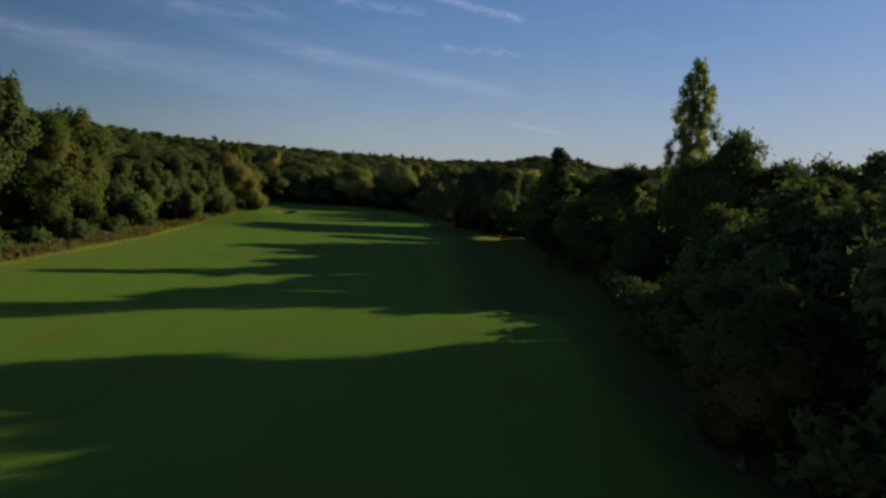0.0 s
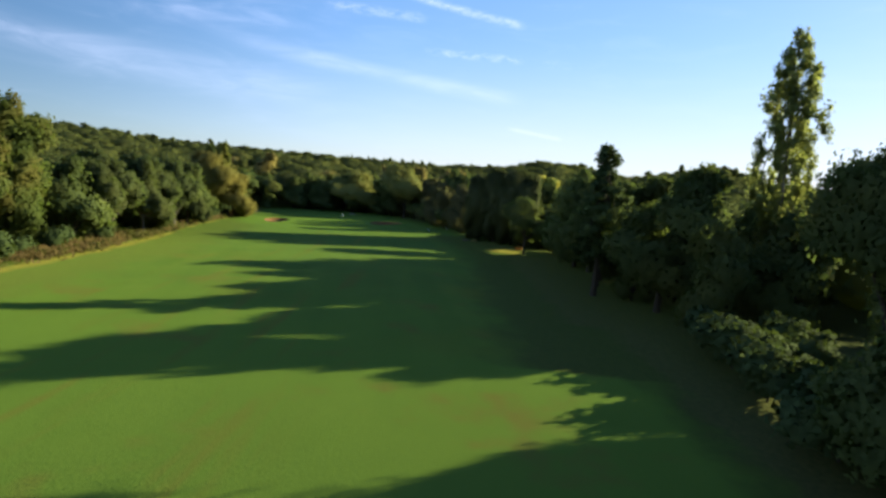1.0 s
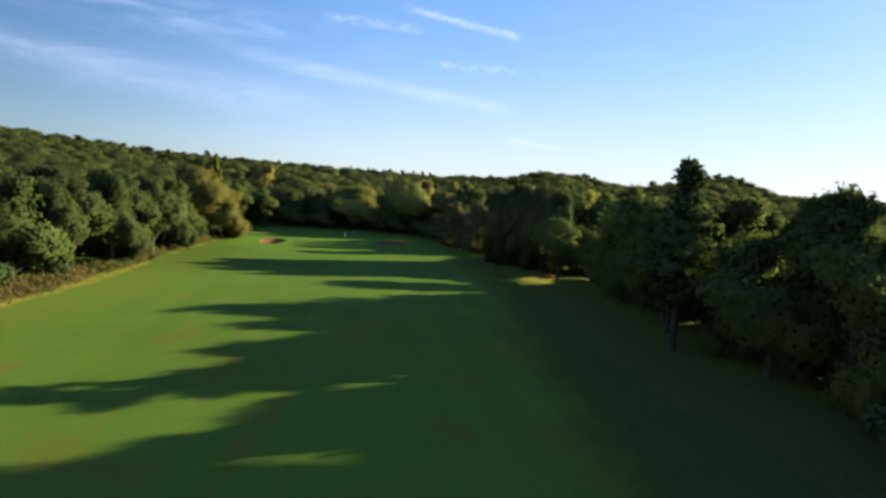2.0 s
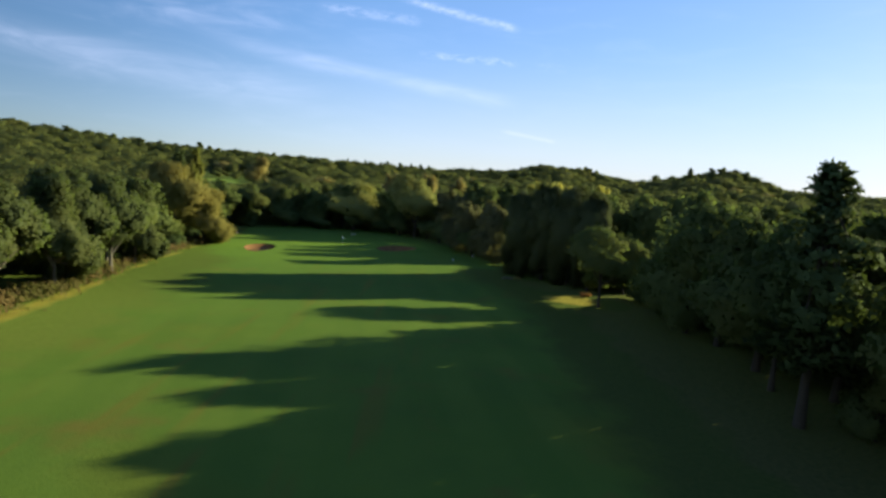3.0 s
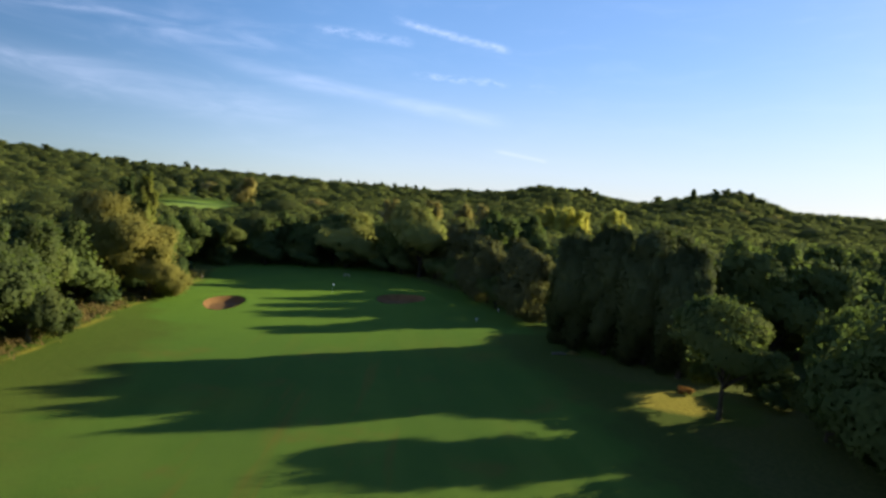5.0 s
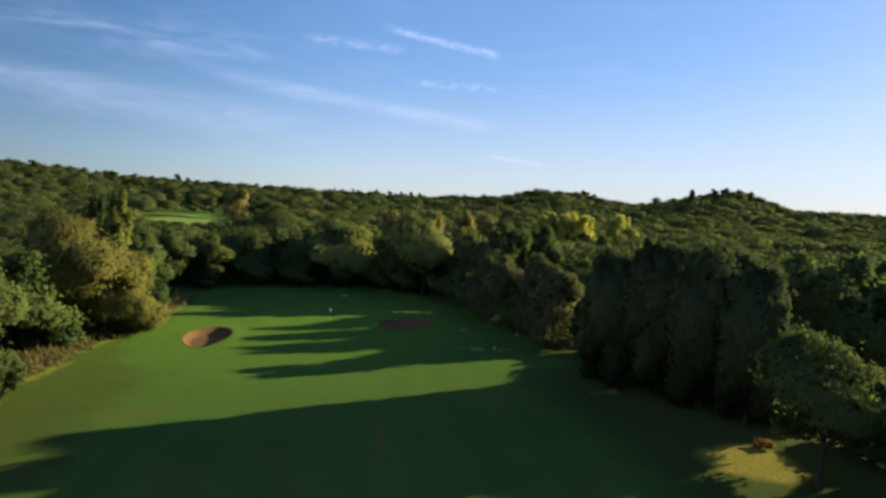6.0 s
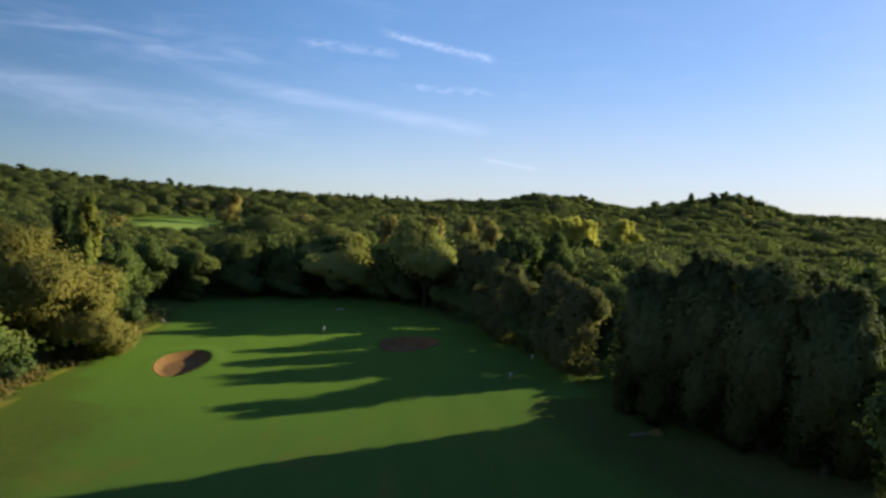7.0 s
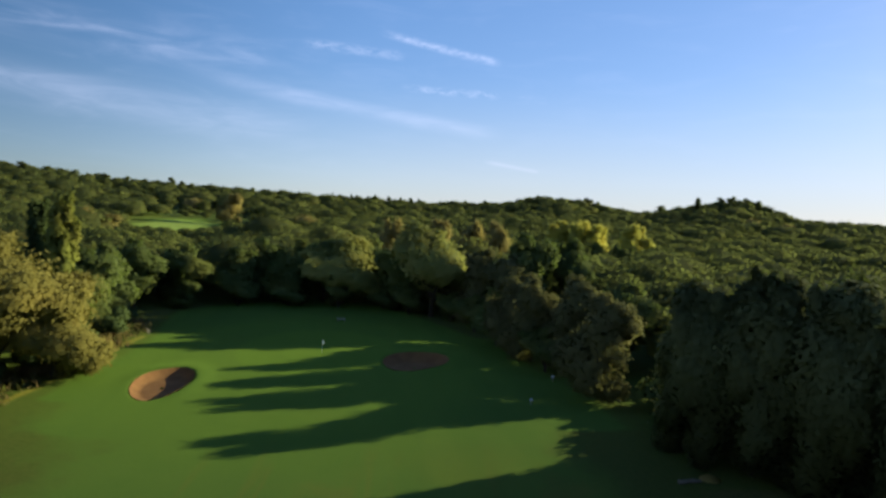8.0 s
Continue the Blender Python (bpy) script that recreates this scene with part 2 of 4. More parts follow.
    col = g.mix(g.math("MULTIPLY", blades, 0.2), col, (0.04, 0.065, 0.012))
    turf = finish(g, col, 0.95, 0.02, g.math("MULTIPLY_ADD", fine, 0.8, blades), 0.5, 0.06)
    turf.inputs["Sheen Weight"].default_value = 0.09
    turf.inputs["Sheen Roughness"].default_value = 0.3
    turf.inputs["Sheen Tint"].default_value = (0.50, 0.85, 0.12, 1)
    out(g, turf.outputs[0])
    return m


GRASS = grass_material()


def sand_material():
    m, g = material("orange_sand")
    place = g.node("ShaderNodeNewGeometry").outputs["Position"]
    mid, fine = g.noise(place, 0.7, 4.0, 0.6), g.noise(place, 9.0, 4.0, 0.7)
    rake = g.math("SINE", g.math("MULTIPLY", g.noise(place, 0.6, 1.0), 60.0))
    col = g.mix(g.smooth(mid, 0.3, 0.7), (0.165, 0.080, 0.034), (0.225, 0.113, 0.047))
    col = g.mix(g.math("MULTIPLY", fine, 0.4), col, (0.13, 0.060, 0.026))
    out(g, finish(g, col, 0.95, 0.15, g.math("MULTIPLY_ADD", rake, 0.25, fine), 0.5, 0.04).outputs[0])
    return m


SAND = sand_material()


def plain(name, colour, rough=0.5, vary=0.15, scale=6.0, specular=0.4):
    m, g = material(name)
    place = g.node("ShaderNodeTexCoord").outputs["Object"]
    n = g.noise(place, scale, 4.0, 0.6)
    col = g.mix(n, tuple(c * (1 - vary) for c in colour), tuple(min(1, c * (1 + vary)) for c in colour))
    out(g, finish(g, col, rough, specular, n, 0.2, 0.01).outputs[0])
    return m


MARKER_GREY = plain("weathered_grey_paint", (0.36, 0.37, 0.36), 0.7)
WHITE_PAINT = plain("white_paint", (0.8, 0.8, 0.78))
FLAG_CLOTH = plain("white_flag_cloth", (0.84, 0.82, 0.75), 0.8)
WEATHERED_WOOD = plain("weathered_wood", (0.34, 0.29, 0.23), 0.85, 0.3, 9.0)

# ---- mesh tools ----


def mesh_of(name, verts, quads=None, tris=None, mats=(), smooth=False, normals=None):
    """A mesh from arrays of vertices, quads and triangles."""
    me = bpy.data.meshes.new(name)
    verts = np.asarray(verts, np.float32)
    quads = np.zeros((0, 4), np.int32) if quads is None else np.asarray(quads, np.int32)
    tris = np.zeros((0, 3), np.int32) if tris is None else np.asarray(tris, np.int32)
    me.vertices.add(len(verts))
    me.vertices.foreach_set("co", verts.ravel())
    me.loops.add(quads.size + tris.size)
    me.loops.foreach_set("vertex_index", np.concatenate([quads.ravel(), tris.ravel()]).astype(np.int32))
    me.polygons.add(len(quads) + len(tris))
    starts = np.concatenate([np.arange(len(quads)) * 4, quads.size + np.arange(len(tris)) * 3]).astype(np.int32)
    me.polygons.foreach_set("loop_start", starts)
    if smooth:
        me.polygons.foreach_set("use_smooth", np.ones(len(quads) + len(tris), bool))
    for m in mats:
        me.materials.append(m)
    me.update(calc_edges=True)
    if normals is not None:
        at = me.attributes.new("custom_normal", "FLOAT_VECTOR", "POINT")
        at.data.foreach_set("vector", np.ascontiguousarray(normals, np.float32).ravel())
    return me


def unit(v):
    return v / (np.linalg.norm(v, axis=-1, keepdims=True) + 1e-9)


def child(name, me, parent, label=""):
    ob = new(name, me)
    ob.parent = parent
    return tagged(ob, label) if label else ob


def part(name, bm, mat, parent, label="", smooth=False):
    me = bpy.data.meshes.new(name)
    bm.to_mesh(me)
    bm.free()
    me.materials.append(mat)
    if smooth:
        me.polygons.foreach_set("use_smooth", np.ones(len(me.polygons), bool))
    return child(name, me, parent, label)


def units(rng, n):
    v = rng.normal(size=(n, 3))
    return v / np.linalg.norm(v, axis=1, keepdims=True)


def cards(rng, centres, normals, sizes, spread=0.7, droop=0.0, long=1.0, soft=0.88):
    """Leaf sprays: a crooked triangle at each centre, facing about along its normal."""
    n = len(centres)
    nrm = unit(normals + rng.normal(size=(n, 3)) * spread)
    up = units(rng, n)
    up[:, 2] -= droop
    a = unit(np.cross(nrm, up))
    b = np.cross(a, nrm)
    s = np.asarray(sizes)[:, None]
    w, skew = rng.uniform(0.38, 0.62, (n, 1)), rng.uniform(-0.3, 0.3, (n, 1))
    bend = nrm * s * rng.uniform(-0.2, 0.2, (n, 1))
    v = np.stack([centres - b * s * (0.42 + skew) * long + a * s * w, centres - b * s * 0.42 * long - a * s * w, centres + b * s * 0.68 * long + a * s * skew + bend], 1)
    shown = unit(normals * soft + nrm * (1 - soft))
    return v.reshape(-1, 3), np.arange(3 * n).reshape(-1, 3), np.repeat(shown, 3, axis=0)


def ico():
    bm = bmesh.new()
    bmesh.ops.create_icosphere(bm, subdivisions=1, radius=1.0)
    fine_v = np.array([v.co[:] for v in bm.verts])
    bm.verts.index_update()
    fine_f = np.array([[v.index for v in f.verts] for f in bm.faces])
    bm.free()
    bm = bmesh.new()
    bmesh.ops.create_icosphere(bm, subdivisions=2, radius=1.0)
    bm.verts.index_update()
    v2, f2 = np.array([v.co[:] for v in bm.verts]), np.array([[v.index for v in f.verts] for f in bm.faces])
    bm.free()
    return fine_v, fine_f, v2, f2


ICO_V, ICO_F, ICO2_V, ICO2_F = ico()


def tube(points, radii, sides=8):
    """A tapered tube along points, as vertices and quads."""
    pts = np.asarray(points, float)
    ways = np.gradient(pts, axis=0)
    ways /= np.linalg.norm(ways, axis=1, keepdims=True)
    ref = np.array([1.0, 0.0, 0.0]) if abs(ways[0][0]) < 0.8 else np.array([0.0, 1.0, 0.0])
    a = np.cross(ways, ref)
    a /= np.linalg.norm(a, axis=1, keepdims=True)
    b = np.cross(ways, a)
    ang = np.arange(sides) * 2 * np.pi / sides
    ring = np.cos(ang)[None, :, None] * a[:, None] + np.sin(ang)[None, :, None] * b[:, None]
    v = pts[:, None] + ring * np.asarray(radii)[:, None, None]
    k = np.arange(len(pts) - 1)[:, None] * sides
    j = np.arange(sides)[None]
    q = np.stack([k + j, k + (j + 1) % sides, k + sides + (j + 1) % sides, k + sides + j], -1).reshape(-1, 4)
    return v.reshape(-1, 3), q


def joined(pieces):
    vs, fs, at = [], [], 0
    for v, f in pieces:
        vs.append(v)
        fs.append(np.asarray(f) + at)
        at += len(v)
    return np.concatenate(vs), np.concatenate(fs)


# ---- trees ----


def boughs(rng, cs, rs, per_lobe):
    """Smaller leafy boughs (centre, radii, lobe) over the outer side of the lobes."""
    n = len(cs) * per_lobe
    lobe = np.repeat(np.arange(len(cs)), per_lobe)
    d = units(rng, n)
    d[:, 2] = np.where(d[:, 2] < -0.55, -d[:, 2], d[:, 2])
    c = cs[lobe] + d * rs[lobe] * rng.uniform(0.45, 0.90, (n, 1))
    r = rs[lobe] * rng.uniform(0.30, 0.56, (n, 1)) * (1, 1, 0.9)
    buried = np.zeros(n, bool)
    for k in range(len(cs)):
        buried |= (np.linalg.norm((c - cs[k]) / rs[k], axis=1) < 0.5) & (lobe != k)
    return c[~buried], r[~buried], lobe[~buried]


def lobed_crown(rng, lobes, count, leaf, spread=0.7, droop=0.0, long=1.0, core=0.78, per_lobe=11, stray=0.3):
    """Leaf sprays on many small boughs over overlapping lobes (centre, radii), with close dark foliage deep inside."""
    cs = np.array([c for c, _ in lobes], float)
    rs = np.array([r for _, r in lobes], float)
    bc, br, bl = boughs(rng, cs, rs, per_lobe)
    size = br[:, 0] * br[:, 2]
    pick = rng.choice(len(bc), count, p=size / size.sum())
    d = units(rng, count)
    d[:, 2] = np.where((d[:, 2] < -0.3) & (rng.random(count) < 0.5), -d[:, 2], d[:, 2])
    far = rng.uniform(0.05, 1.0, count) ** 0.5 + np.where(rng.random(count) < stray, rng.uniform(0, 0.6, count), 0)
    p = bc[pick] + d * br[pick] * far[:, None]
    middle = cs.mean(0)
    lobe = unit((p - cs[bl[pick]]) / rs[bl[pick]])
    nrm = unit(0.2 * d + 0.35 * lobe + 0.85 * unit(p - middle) + np.array([0, 0, 0.25]))
    v, t, vn = cards(rng, p, nrm, leaf * rng.uniform(0.55, 1.4, count), spread, droop, long)
    deep = rng.choice(len(cs), count // 6, p=rs[:, 0] ** 2 / (rs[:, 0] ** 2).sum())
    dd = units(rng, len(deep))
    dp = cs[deep] + dd * rs[deep] * core * rng.uniform(0.92, 1.12, (len(deep), 1))
    dv, dt, dn = cards(rng, dp, unit(0.4 * dd + 0.8 * unit(dp - middle) + (0, 0, 0.3)), leaf * rng.uniform(1.0, 2.0, len(deep)), spread, droop, long)
    v, t, vn = np.concatenate([v, dv]), np.concatenate([t, dt + len(v)]), np.concatenate([vn, dn])
    cn = np.concatenate([unit(0.7 * unit(ICO_V / r) + 0.6 * unit(c + ICO_V * r - middle) + (0, 0, 0.35)) for c, r in zip(cs, rs)])
    cv, cf = joined([(c + ICO_V * r * core * (0.9 + 0.12 * np.sin(ICO_V[:, :1] * 5 + k) * np.cos(ICO_V[:, 1:2] * 6)), ICO_F)
                     for k, (c, r) in enumerate(zip(cs, rs))])
    return np.concatenate([v, cv]), np.concatenate([t, cf + len(v)]), np.concatenate([vn, cn])


def limbs(rng, lobes, height, girth, fork=0.35):
    """A trunk to half height that forks into a limb for each of the main lobes."""
    lean = rng.normal(size=2) * 0.02 * height
    zs = np.linspace(-0.4, fork * height, 6)
    path = np.stack([lean[0] * (zs / height) ** 2, lean[1] * (zs / height) ** 2, zs], 1)
    rad = girth * np.array([1.7, 1.15, 0.95, 0.88, 0.82, 0.75])
    pieces = [tube(path, rad, 10)]
    order = sorted(lobes, key=lambda lobe: -lobe[1][0])[:9]
    for c, r in order:
        t = np.linspace(0, 1, 5)[:, None]
        start = path[-1] - (0, 0, rng.uniform(0, 0.1) * height)
        mid = np.array([c[0] * 0.45, c[1] * 0.45, start[2] * 0.5 + c[2] * 0.5])
        pts = (1 - t) ** 2 * start + 2 * t * (1 - t) * mid + t ** 2 * np.asarray(c)
        pieces.append(tube(pts, girth * np.linspace(0.5, 0.12, 5), 6))
    return joined(pieces)


def shape_broad(rng, h):
    lobes = [((0, 0, h * 0.60), (h * 0.24, h * 0.24, h * 0.26))]
    for k in range(15):
        a, z = k * 2.4 + rng.uniform(-0.4, 0.4), 0.24 + 0.6 * ((k * 0.618) % 1)
        reach = h * 0.24 * math.sqrt(max(0.1, 1 - ((z - 0.5) / 0.52) ** 2)) * rng.uniform(0.8, 1.15)
        r = h * rng.uniform(0.12, 0.19)
        lobes.append(((reach * math.cos(a), reach * math.sin(a), z * h), (r, r, r * rng.uniform(0.7, 0.95))))
    lobes.append(((rng.normal() * 0.4, rng.normal() * 0.4, h * 0.84), (h * 0.13, h * 0.13, h * 0.13)))
    return lobes


def shape_full(rng, h):
    """A tall egg-shaped crown from a man's height upwards, of uneven upright limbs."""
    lobes = [((0, 0, h * 0.50), (h * 0.22, h * 0.22, h * 0.34))]
    for k in range(52):
        a, z = k * 2.4 + rng.uniform(-0.5, 0.5), 0.12 + 0.76 * ((k * 0.618) % 1)
        reach = h * 0.28 * math.sqrt(max(0.06, 1 - ((z - 0.32) / 0.64) ** 2)) * rng.uniform(0.65, 1.15)
        r = h * rng.uniform(0.055, 0.105)
        lobes.append(((reach * math.cos(a), reach * math.sin(a), z * h), (r, r, r * rng.uniform(1.2, 1.9))))
    lobes.append(((rng.normal() * 0.5, rng.normal() * 0.5, h * 0.88), (h * 0.09, h * 0.09, h * 0.11)))
    return lobes


def shape_timber(rng, h):
    """A wide uneven crown held high on a bare trunk, as in close woodland."""
    lobes = []
    for k in range(38):
        a, z = k * 2.4 + rng.uniform(-0.5, 0.5), 0.14 + 0.74 * ((k * 0.618) % 1)
        reach = h * 0.30 * math.sqrt(max(0.1, 1 - ((z - 0.46) / 0.52) ** 2)) * rng.uniform(0.45, 1.2)
        r = h * rng.uniform(0.10, 0.16)
        lobes.append(((reach * math.cos(a), reach * math.sin(a), z * h), (r, r, r * rng.uniform(0.6, 0.9))))
    return lobes


def shape_column(rng, h):
    """A close upright column of steep boughs from near the ground."""
    lobes = [((0, 0, h * 0.46), (h * 0.07, h * 0.07, h * 0.40))]
    for k in range(34):
        z = 0.10 + 0.80 * k / 33
        a = k * 2.4 + rng.uniform(-0.3, 0.3)
        wide = h * 0.075 * (1.0 if z < 0.6 else 1 - ((z - 0.6) / 0.42) ** 1.6 * 0.9) * rng.uniform(0.7, 1.1)
        r = h * rng.uniform(0.030, 0.046)
        lobes.append(((wide * math.cos(a), wide * math.sin(a), z * h), (r, r, r * 2.4)))
    return lobes


def shape_high(rng, h):
    """A round crown on a clear trunk."""
    lobes = [((0, 0, h * 0.62), (h * 0.27, h * 0.27, h * 0.26))]
    for k in range(17):
        a, z = k * 2.4 + rng.uniform(-0.3, 0.3), 0.30 + 0.58 * ((k * 0.618) % 1)
        reach = h * 0.30 * math.sqrt(max(0.1, 1 - ((z - 0.50) / 0.50) ** 2)) * rng.uniform(0.85, 1.1)
        r = h * rng.uniform(0.11, 0.17)
        lobes.append(((reach * math.cos(a), reach * math.sin(a), z * h), (r, r, r * 0.9)))
    return lobes


def shape_low(rng, h):
    """A full crown that comes down almost to the ground."""
    lobes = [((0, 0, h * 0.48), (h * 0.27, h * 0.27, h * 0.36))]
    for k in range(20):
        a, z = k * 2.4 + rng.uniform(-0.4, 0.4), 0.14 + 0.68 * ((k * 0.618) % 1)
        reach = h * 0.27 * math.sqrt(max(0.12, 1 - ((z - 0.36) / 0.60) ** 2)) * rng.uniform(0.8, 1.15)
        r = h * rng.uniform(0.12, 0.19)
        lobes.append(((reach * math.cos(a), reach * math.sin(a), z * h), (r, r, r * rng.uniform(0.75, 1.0))))
    lobes.append(((rng.normal() * 0.4, rng.normal() * 0.4, h * 0.84), (h * 0.13, h * 0.13, h * 0.13)))
    return lobes


def shape_tall(rng, h):
    lobes = []
    for k in range(13):
        z = 0.14 + 0.76 * (k / 12)
        a = k * 2.4
        wide = 0.19 * math.sin(math.pi * min(1, 0.25 + 0.72 * (1 - z))) * rng.uniform(0.8, 1.15)
        r = h * rng.uniform(0.10, 0.14)
        lobes.append(((h * wide * 0.8 * math.cos(a), h * wide * 0.8 * math.sin(a), z * h), (r, r, r * 1.35)))
    lobes.append(((0, 0, h * 0.55), (h * 0.15, h * 0.15, h * 0.36)))
    return lobes


def shape_poplar(rng, h):
    """Many thin steep boughs close to a tall stem, with light between them."""
    lobes = []
    for k in range(84):
        z = 0.24 + 0.72 * k / 83
        a = k * 2.4 + rng.uniform(-0.3, 0.3)
        wide = h * 0.088 * (min(1.0, 0.2 + 1.6 * z) if z < 0.45 else 1 - ((z - 0.45) / 0.55) ** 2.6 * 0.92) * rng.uniform(0.35, 1.08)
        r = h * rng.uniform(0.017, 0.028) * (1.0 if z < 0.85 else 0.75)
        lobes.append(((wide * math.cos(a), wide * math.sin(a), z * h), (r, r, r * 2.8)))
    return lobes


def shape_willow(rng, h):
    lobes = [((0, 0, h * 0.55), (h * 0.30, h * 0.30, h * 0.34))]
    for k in range(34):
        a, z = k * 2.4 + rng.uniform(-0.4, 0.4), 0.07 + 0.77 * ((k * 0.618) % 1)
        reach = h * 0.31 * math.sqrt(max(0.1, 1 - ((z - 0.35) / 0.6) ** 2)) * rng.uniform(0.75, 1.15)
        r = h * rng.uniform(0.08, 0.16)
        lobes.append(((reach * math.cos(a), reach * math.sin(a), z * h), (r, r, r * rng.uniform(0.9, 1.3))))
    lobes.append(((h * 0.05, 0, h * 0.82), (h * 0.15, h * 0.15, h * 0.13)))
    return lobes


def shape_cypress(rng, h):
    lobes = [((0, 0, h * 0.42), (h * 0.17, h * 0.17, h * 0.46)), ((0, 0, h * 0.66), (h * 0.13, h * 0.13, h * 0.28))]
    for k in range(14):
        z = 0.08 + 0.74 * k / 13
        a = k * 2.4
        wide = h * 0.11 * (1.0 if z < 0.6 else 1 - (z - 0.6) * 1.6)
        r = h * rng.uniform(0.06, 0.08)
        lobes.append(((wide * math.cos(a), wide * math.sin(a), z * h), (r, r, r * 2.6)))
    for k in range(5):
        lobes.append(((rng.normal() * 1.2, rng.normal() * 1.2, h * rng.uniform(0.78, 0.90)), (h * 0.06, h * 0.06, h * 0.09)))
    for k in range(7):
        lobes.append(((rng.normal() * 0.9, rng.normal() * 0.9, h * rng.uniform(0.84, 0.95)), (h * 0.022, h * 0.022, h * 0.075)))
    return lobes


def shape_pine(rng, h):
    """A bushy pointed top over broad dark layers of branches."""
    lobes = []
    for k in range(66):
        z = 0.22 + 0.76 * k / 65
        a = k * 2.4 + rng.uniform(-0.3, 0.3)
        reach = h * rng.uniform(0.25, 1.0) * (0.20 * (1 - z) + 0.042 if z > 0.6 else 0.11 + 0.12 * (0.6 - z))
        r = h * rng.uniform(0.022, 0.040) * (1.4 if z < 0.7 else 0.75)
        lobes.append(((reach * math.cos(a), reach * math.sin(a), z * h + 0.25 * reach), (r * 1.4, r * 1.4, r * (0.8 if z < 0.7 else 1.3))))
    return lobes


def shape_shrub(rng, h):
    lobes = [((0, 0, h * 0.40), (h * 0.5, h * 0.5, h * 0.45))]
    for k in range(8):
        a, z = k * 2.4, rng.uniform(0.25, 0.75)
        r = h * rng.uniform(0.22, 0.32)
        lobes.append(((h * 0.45 * math.cos(a), h * 0.45 * math.sin(a), z * h), (r, r, r)))
    return lobes


# kind: shape, height, sprays, spray size, girth, fork, leaves, bark, spread, droop, length
KINDS = {
    "oak": (shape_broad, 16.0, 14000, 0.44, 0.34, 0.28, "oak", BARK, 0.6, 0.2, 1.0),
    "alder": (shape_full, 14.5, 24000, 0.31, 0.26, 0.26, "alder", BARK_PALE, 0.6, 0.2, 1.0),
    "birch": (shape_tall, 20.0, 20000, 0.30, 0.22, 0.36, "birch", BARK_PALE, 0.5, 1.2, 1.5),
    "willow": (shape_willow, 17.0, 52000, 0.23, 0.40, 0.20, "willow", BARK, 0.5, 1.4, 1.6),
    "sallow": (shape_willow, 17.0, 20000, 0.36, 0.36, 0.20, "sallow", BARK, 0.5, 1.0, 1.3),
    "poplar": (shape_poplar, 29.0, 22000, 0.21, 0.22, 0.85, "tall_poplar", BARK_PALE, 0.8, 0.0, 1.1),
    "column": (shape_column, 21.0, 12000, 0.36, 0.34, 0.60, "poplar", BARK_PALE, 0.5, -1.0, 1.4),
    "dark_column": (shape_column, 21.0, 9000, 0.40, 0.34, 0.60, "pine", BARK, 0.5, -1.0, 1.4),
    "yellow": (shape_full, 20.0, 6000, 0.50, 0.24, 0.40, "yellow", BARK, 0.6, 0.2, 1.0),
    "brown": (shape_full, 20.0, 8000, 0.46, 0.24, 0.40, "brown", BARK, 0.6, 0.4, 1.1),
    "cypress": (shape_cypress, 17.0, 40000, 0.20, 0.22, 0.30, "cypress", BARK, 0.4, -1.6, 1.8),
    "pine": (shape_pine, 19.0, 9000, 0.28, 0.24, 0.92, "pine", BARK, 0.9, -0.6, 1.6),
    "shrub": (shape_shrub, 3.5, 1600, 0.30, 0.07, 0.30, "pine", BARK, 0.6, 0.0, 1.0),
    "red_shrub": (shape_shrub, 3.5, 1600, 0.26, 0.07, 0.30, "red", BARK, 0.6, 0.0, 1.0),
    "low_oak": (shape_low, 13.0, 9500, 0.43, 0.26, 0.16, "oak", BARK, 0.6, 0.2, 1.0),
    "hawthorn": (shape_low, 13.0, 16000, 0.30, 0.26, 0.16, "hawthorn", BARK, 0.7, 0.2, 1.2),
    "elder": (shape_low, 13.0, 12000, 0.38, 0.26, 0.16, "timber", BARK, 0.6, 0.2, 1.0),
    "standard": (shape_high, 12.5, 22000, 0.27, 0.22, 0.34, "oak", BARK, 0.6, 0.2, 1.0),
    "timber": (shape_timber, 16.0, 21000, 0.345, 0.30, 0.40, "timber", BARK, 0.7, 0.2, 1.0),
    "ash": (shape_broad, 16.0, 34000, 0.23, 0.34, 0.28, "timber", BARK, 0.8, 0.2, 1.2),
    "ridge": (shape_low, 14.0, 700, 1.1, 0.2, 0.2, "wood_dark", BARK, 0.5, 0.0, 1.0),
    "spire": (shape_poplar, 15.0, 500, 0.8, 0.2, 0.5, "wood_dark", BARK, 0.5, 0.0, 1.3),
    "thicket": (shape_low, 14.0, 19000, 0.315, 0.26, 0.16, "oak", BARK, 0.6, 0.2, 1.1),
}
NAMES = {"oak": "oak_tree", "alder": "alder_tree", "birch": "birch_tree", "willow": "willow_tree", "sallow": "grey_willow_tree",
         "poplar": "poplar_tree", "yellow": "yellow_poplar_tree", "brown": "browning_tree", "cypress": "cypress_tree",
         "pine": "pine_tree", "shrub": "shrub", "red_shrub": "red_shrub", "timber": "woodland_oak_tree", "low_oak": "maple_tree",
         "thicket": "hazel_tree", "hawthorn": "hawthorn_tree", "elder": "elder_tree", "ash": "ash_tree", "standard": "lime_tree", "ridge": "ridge_tree", "spire": "fir_tree", "column": "column_poplar_tree", "dark_column": "column_cypress_tree"}
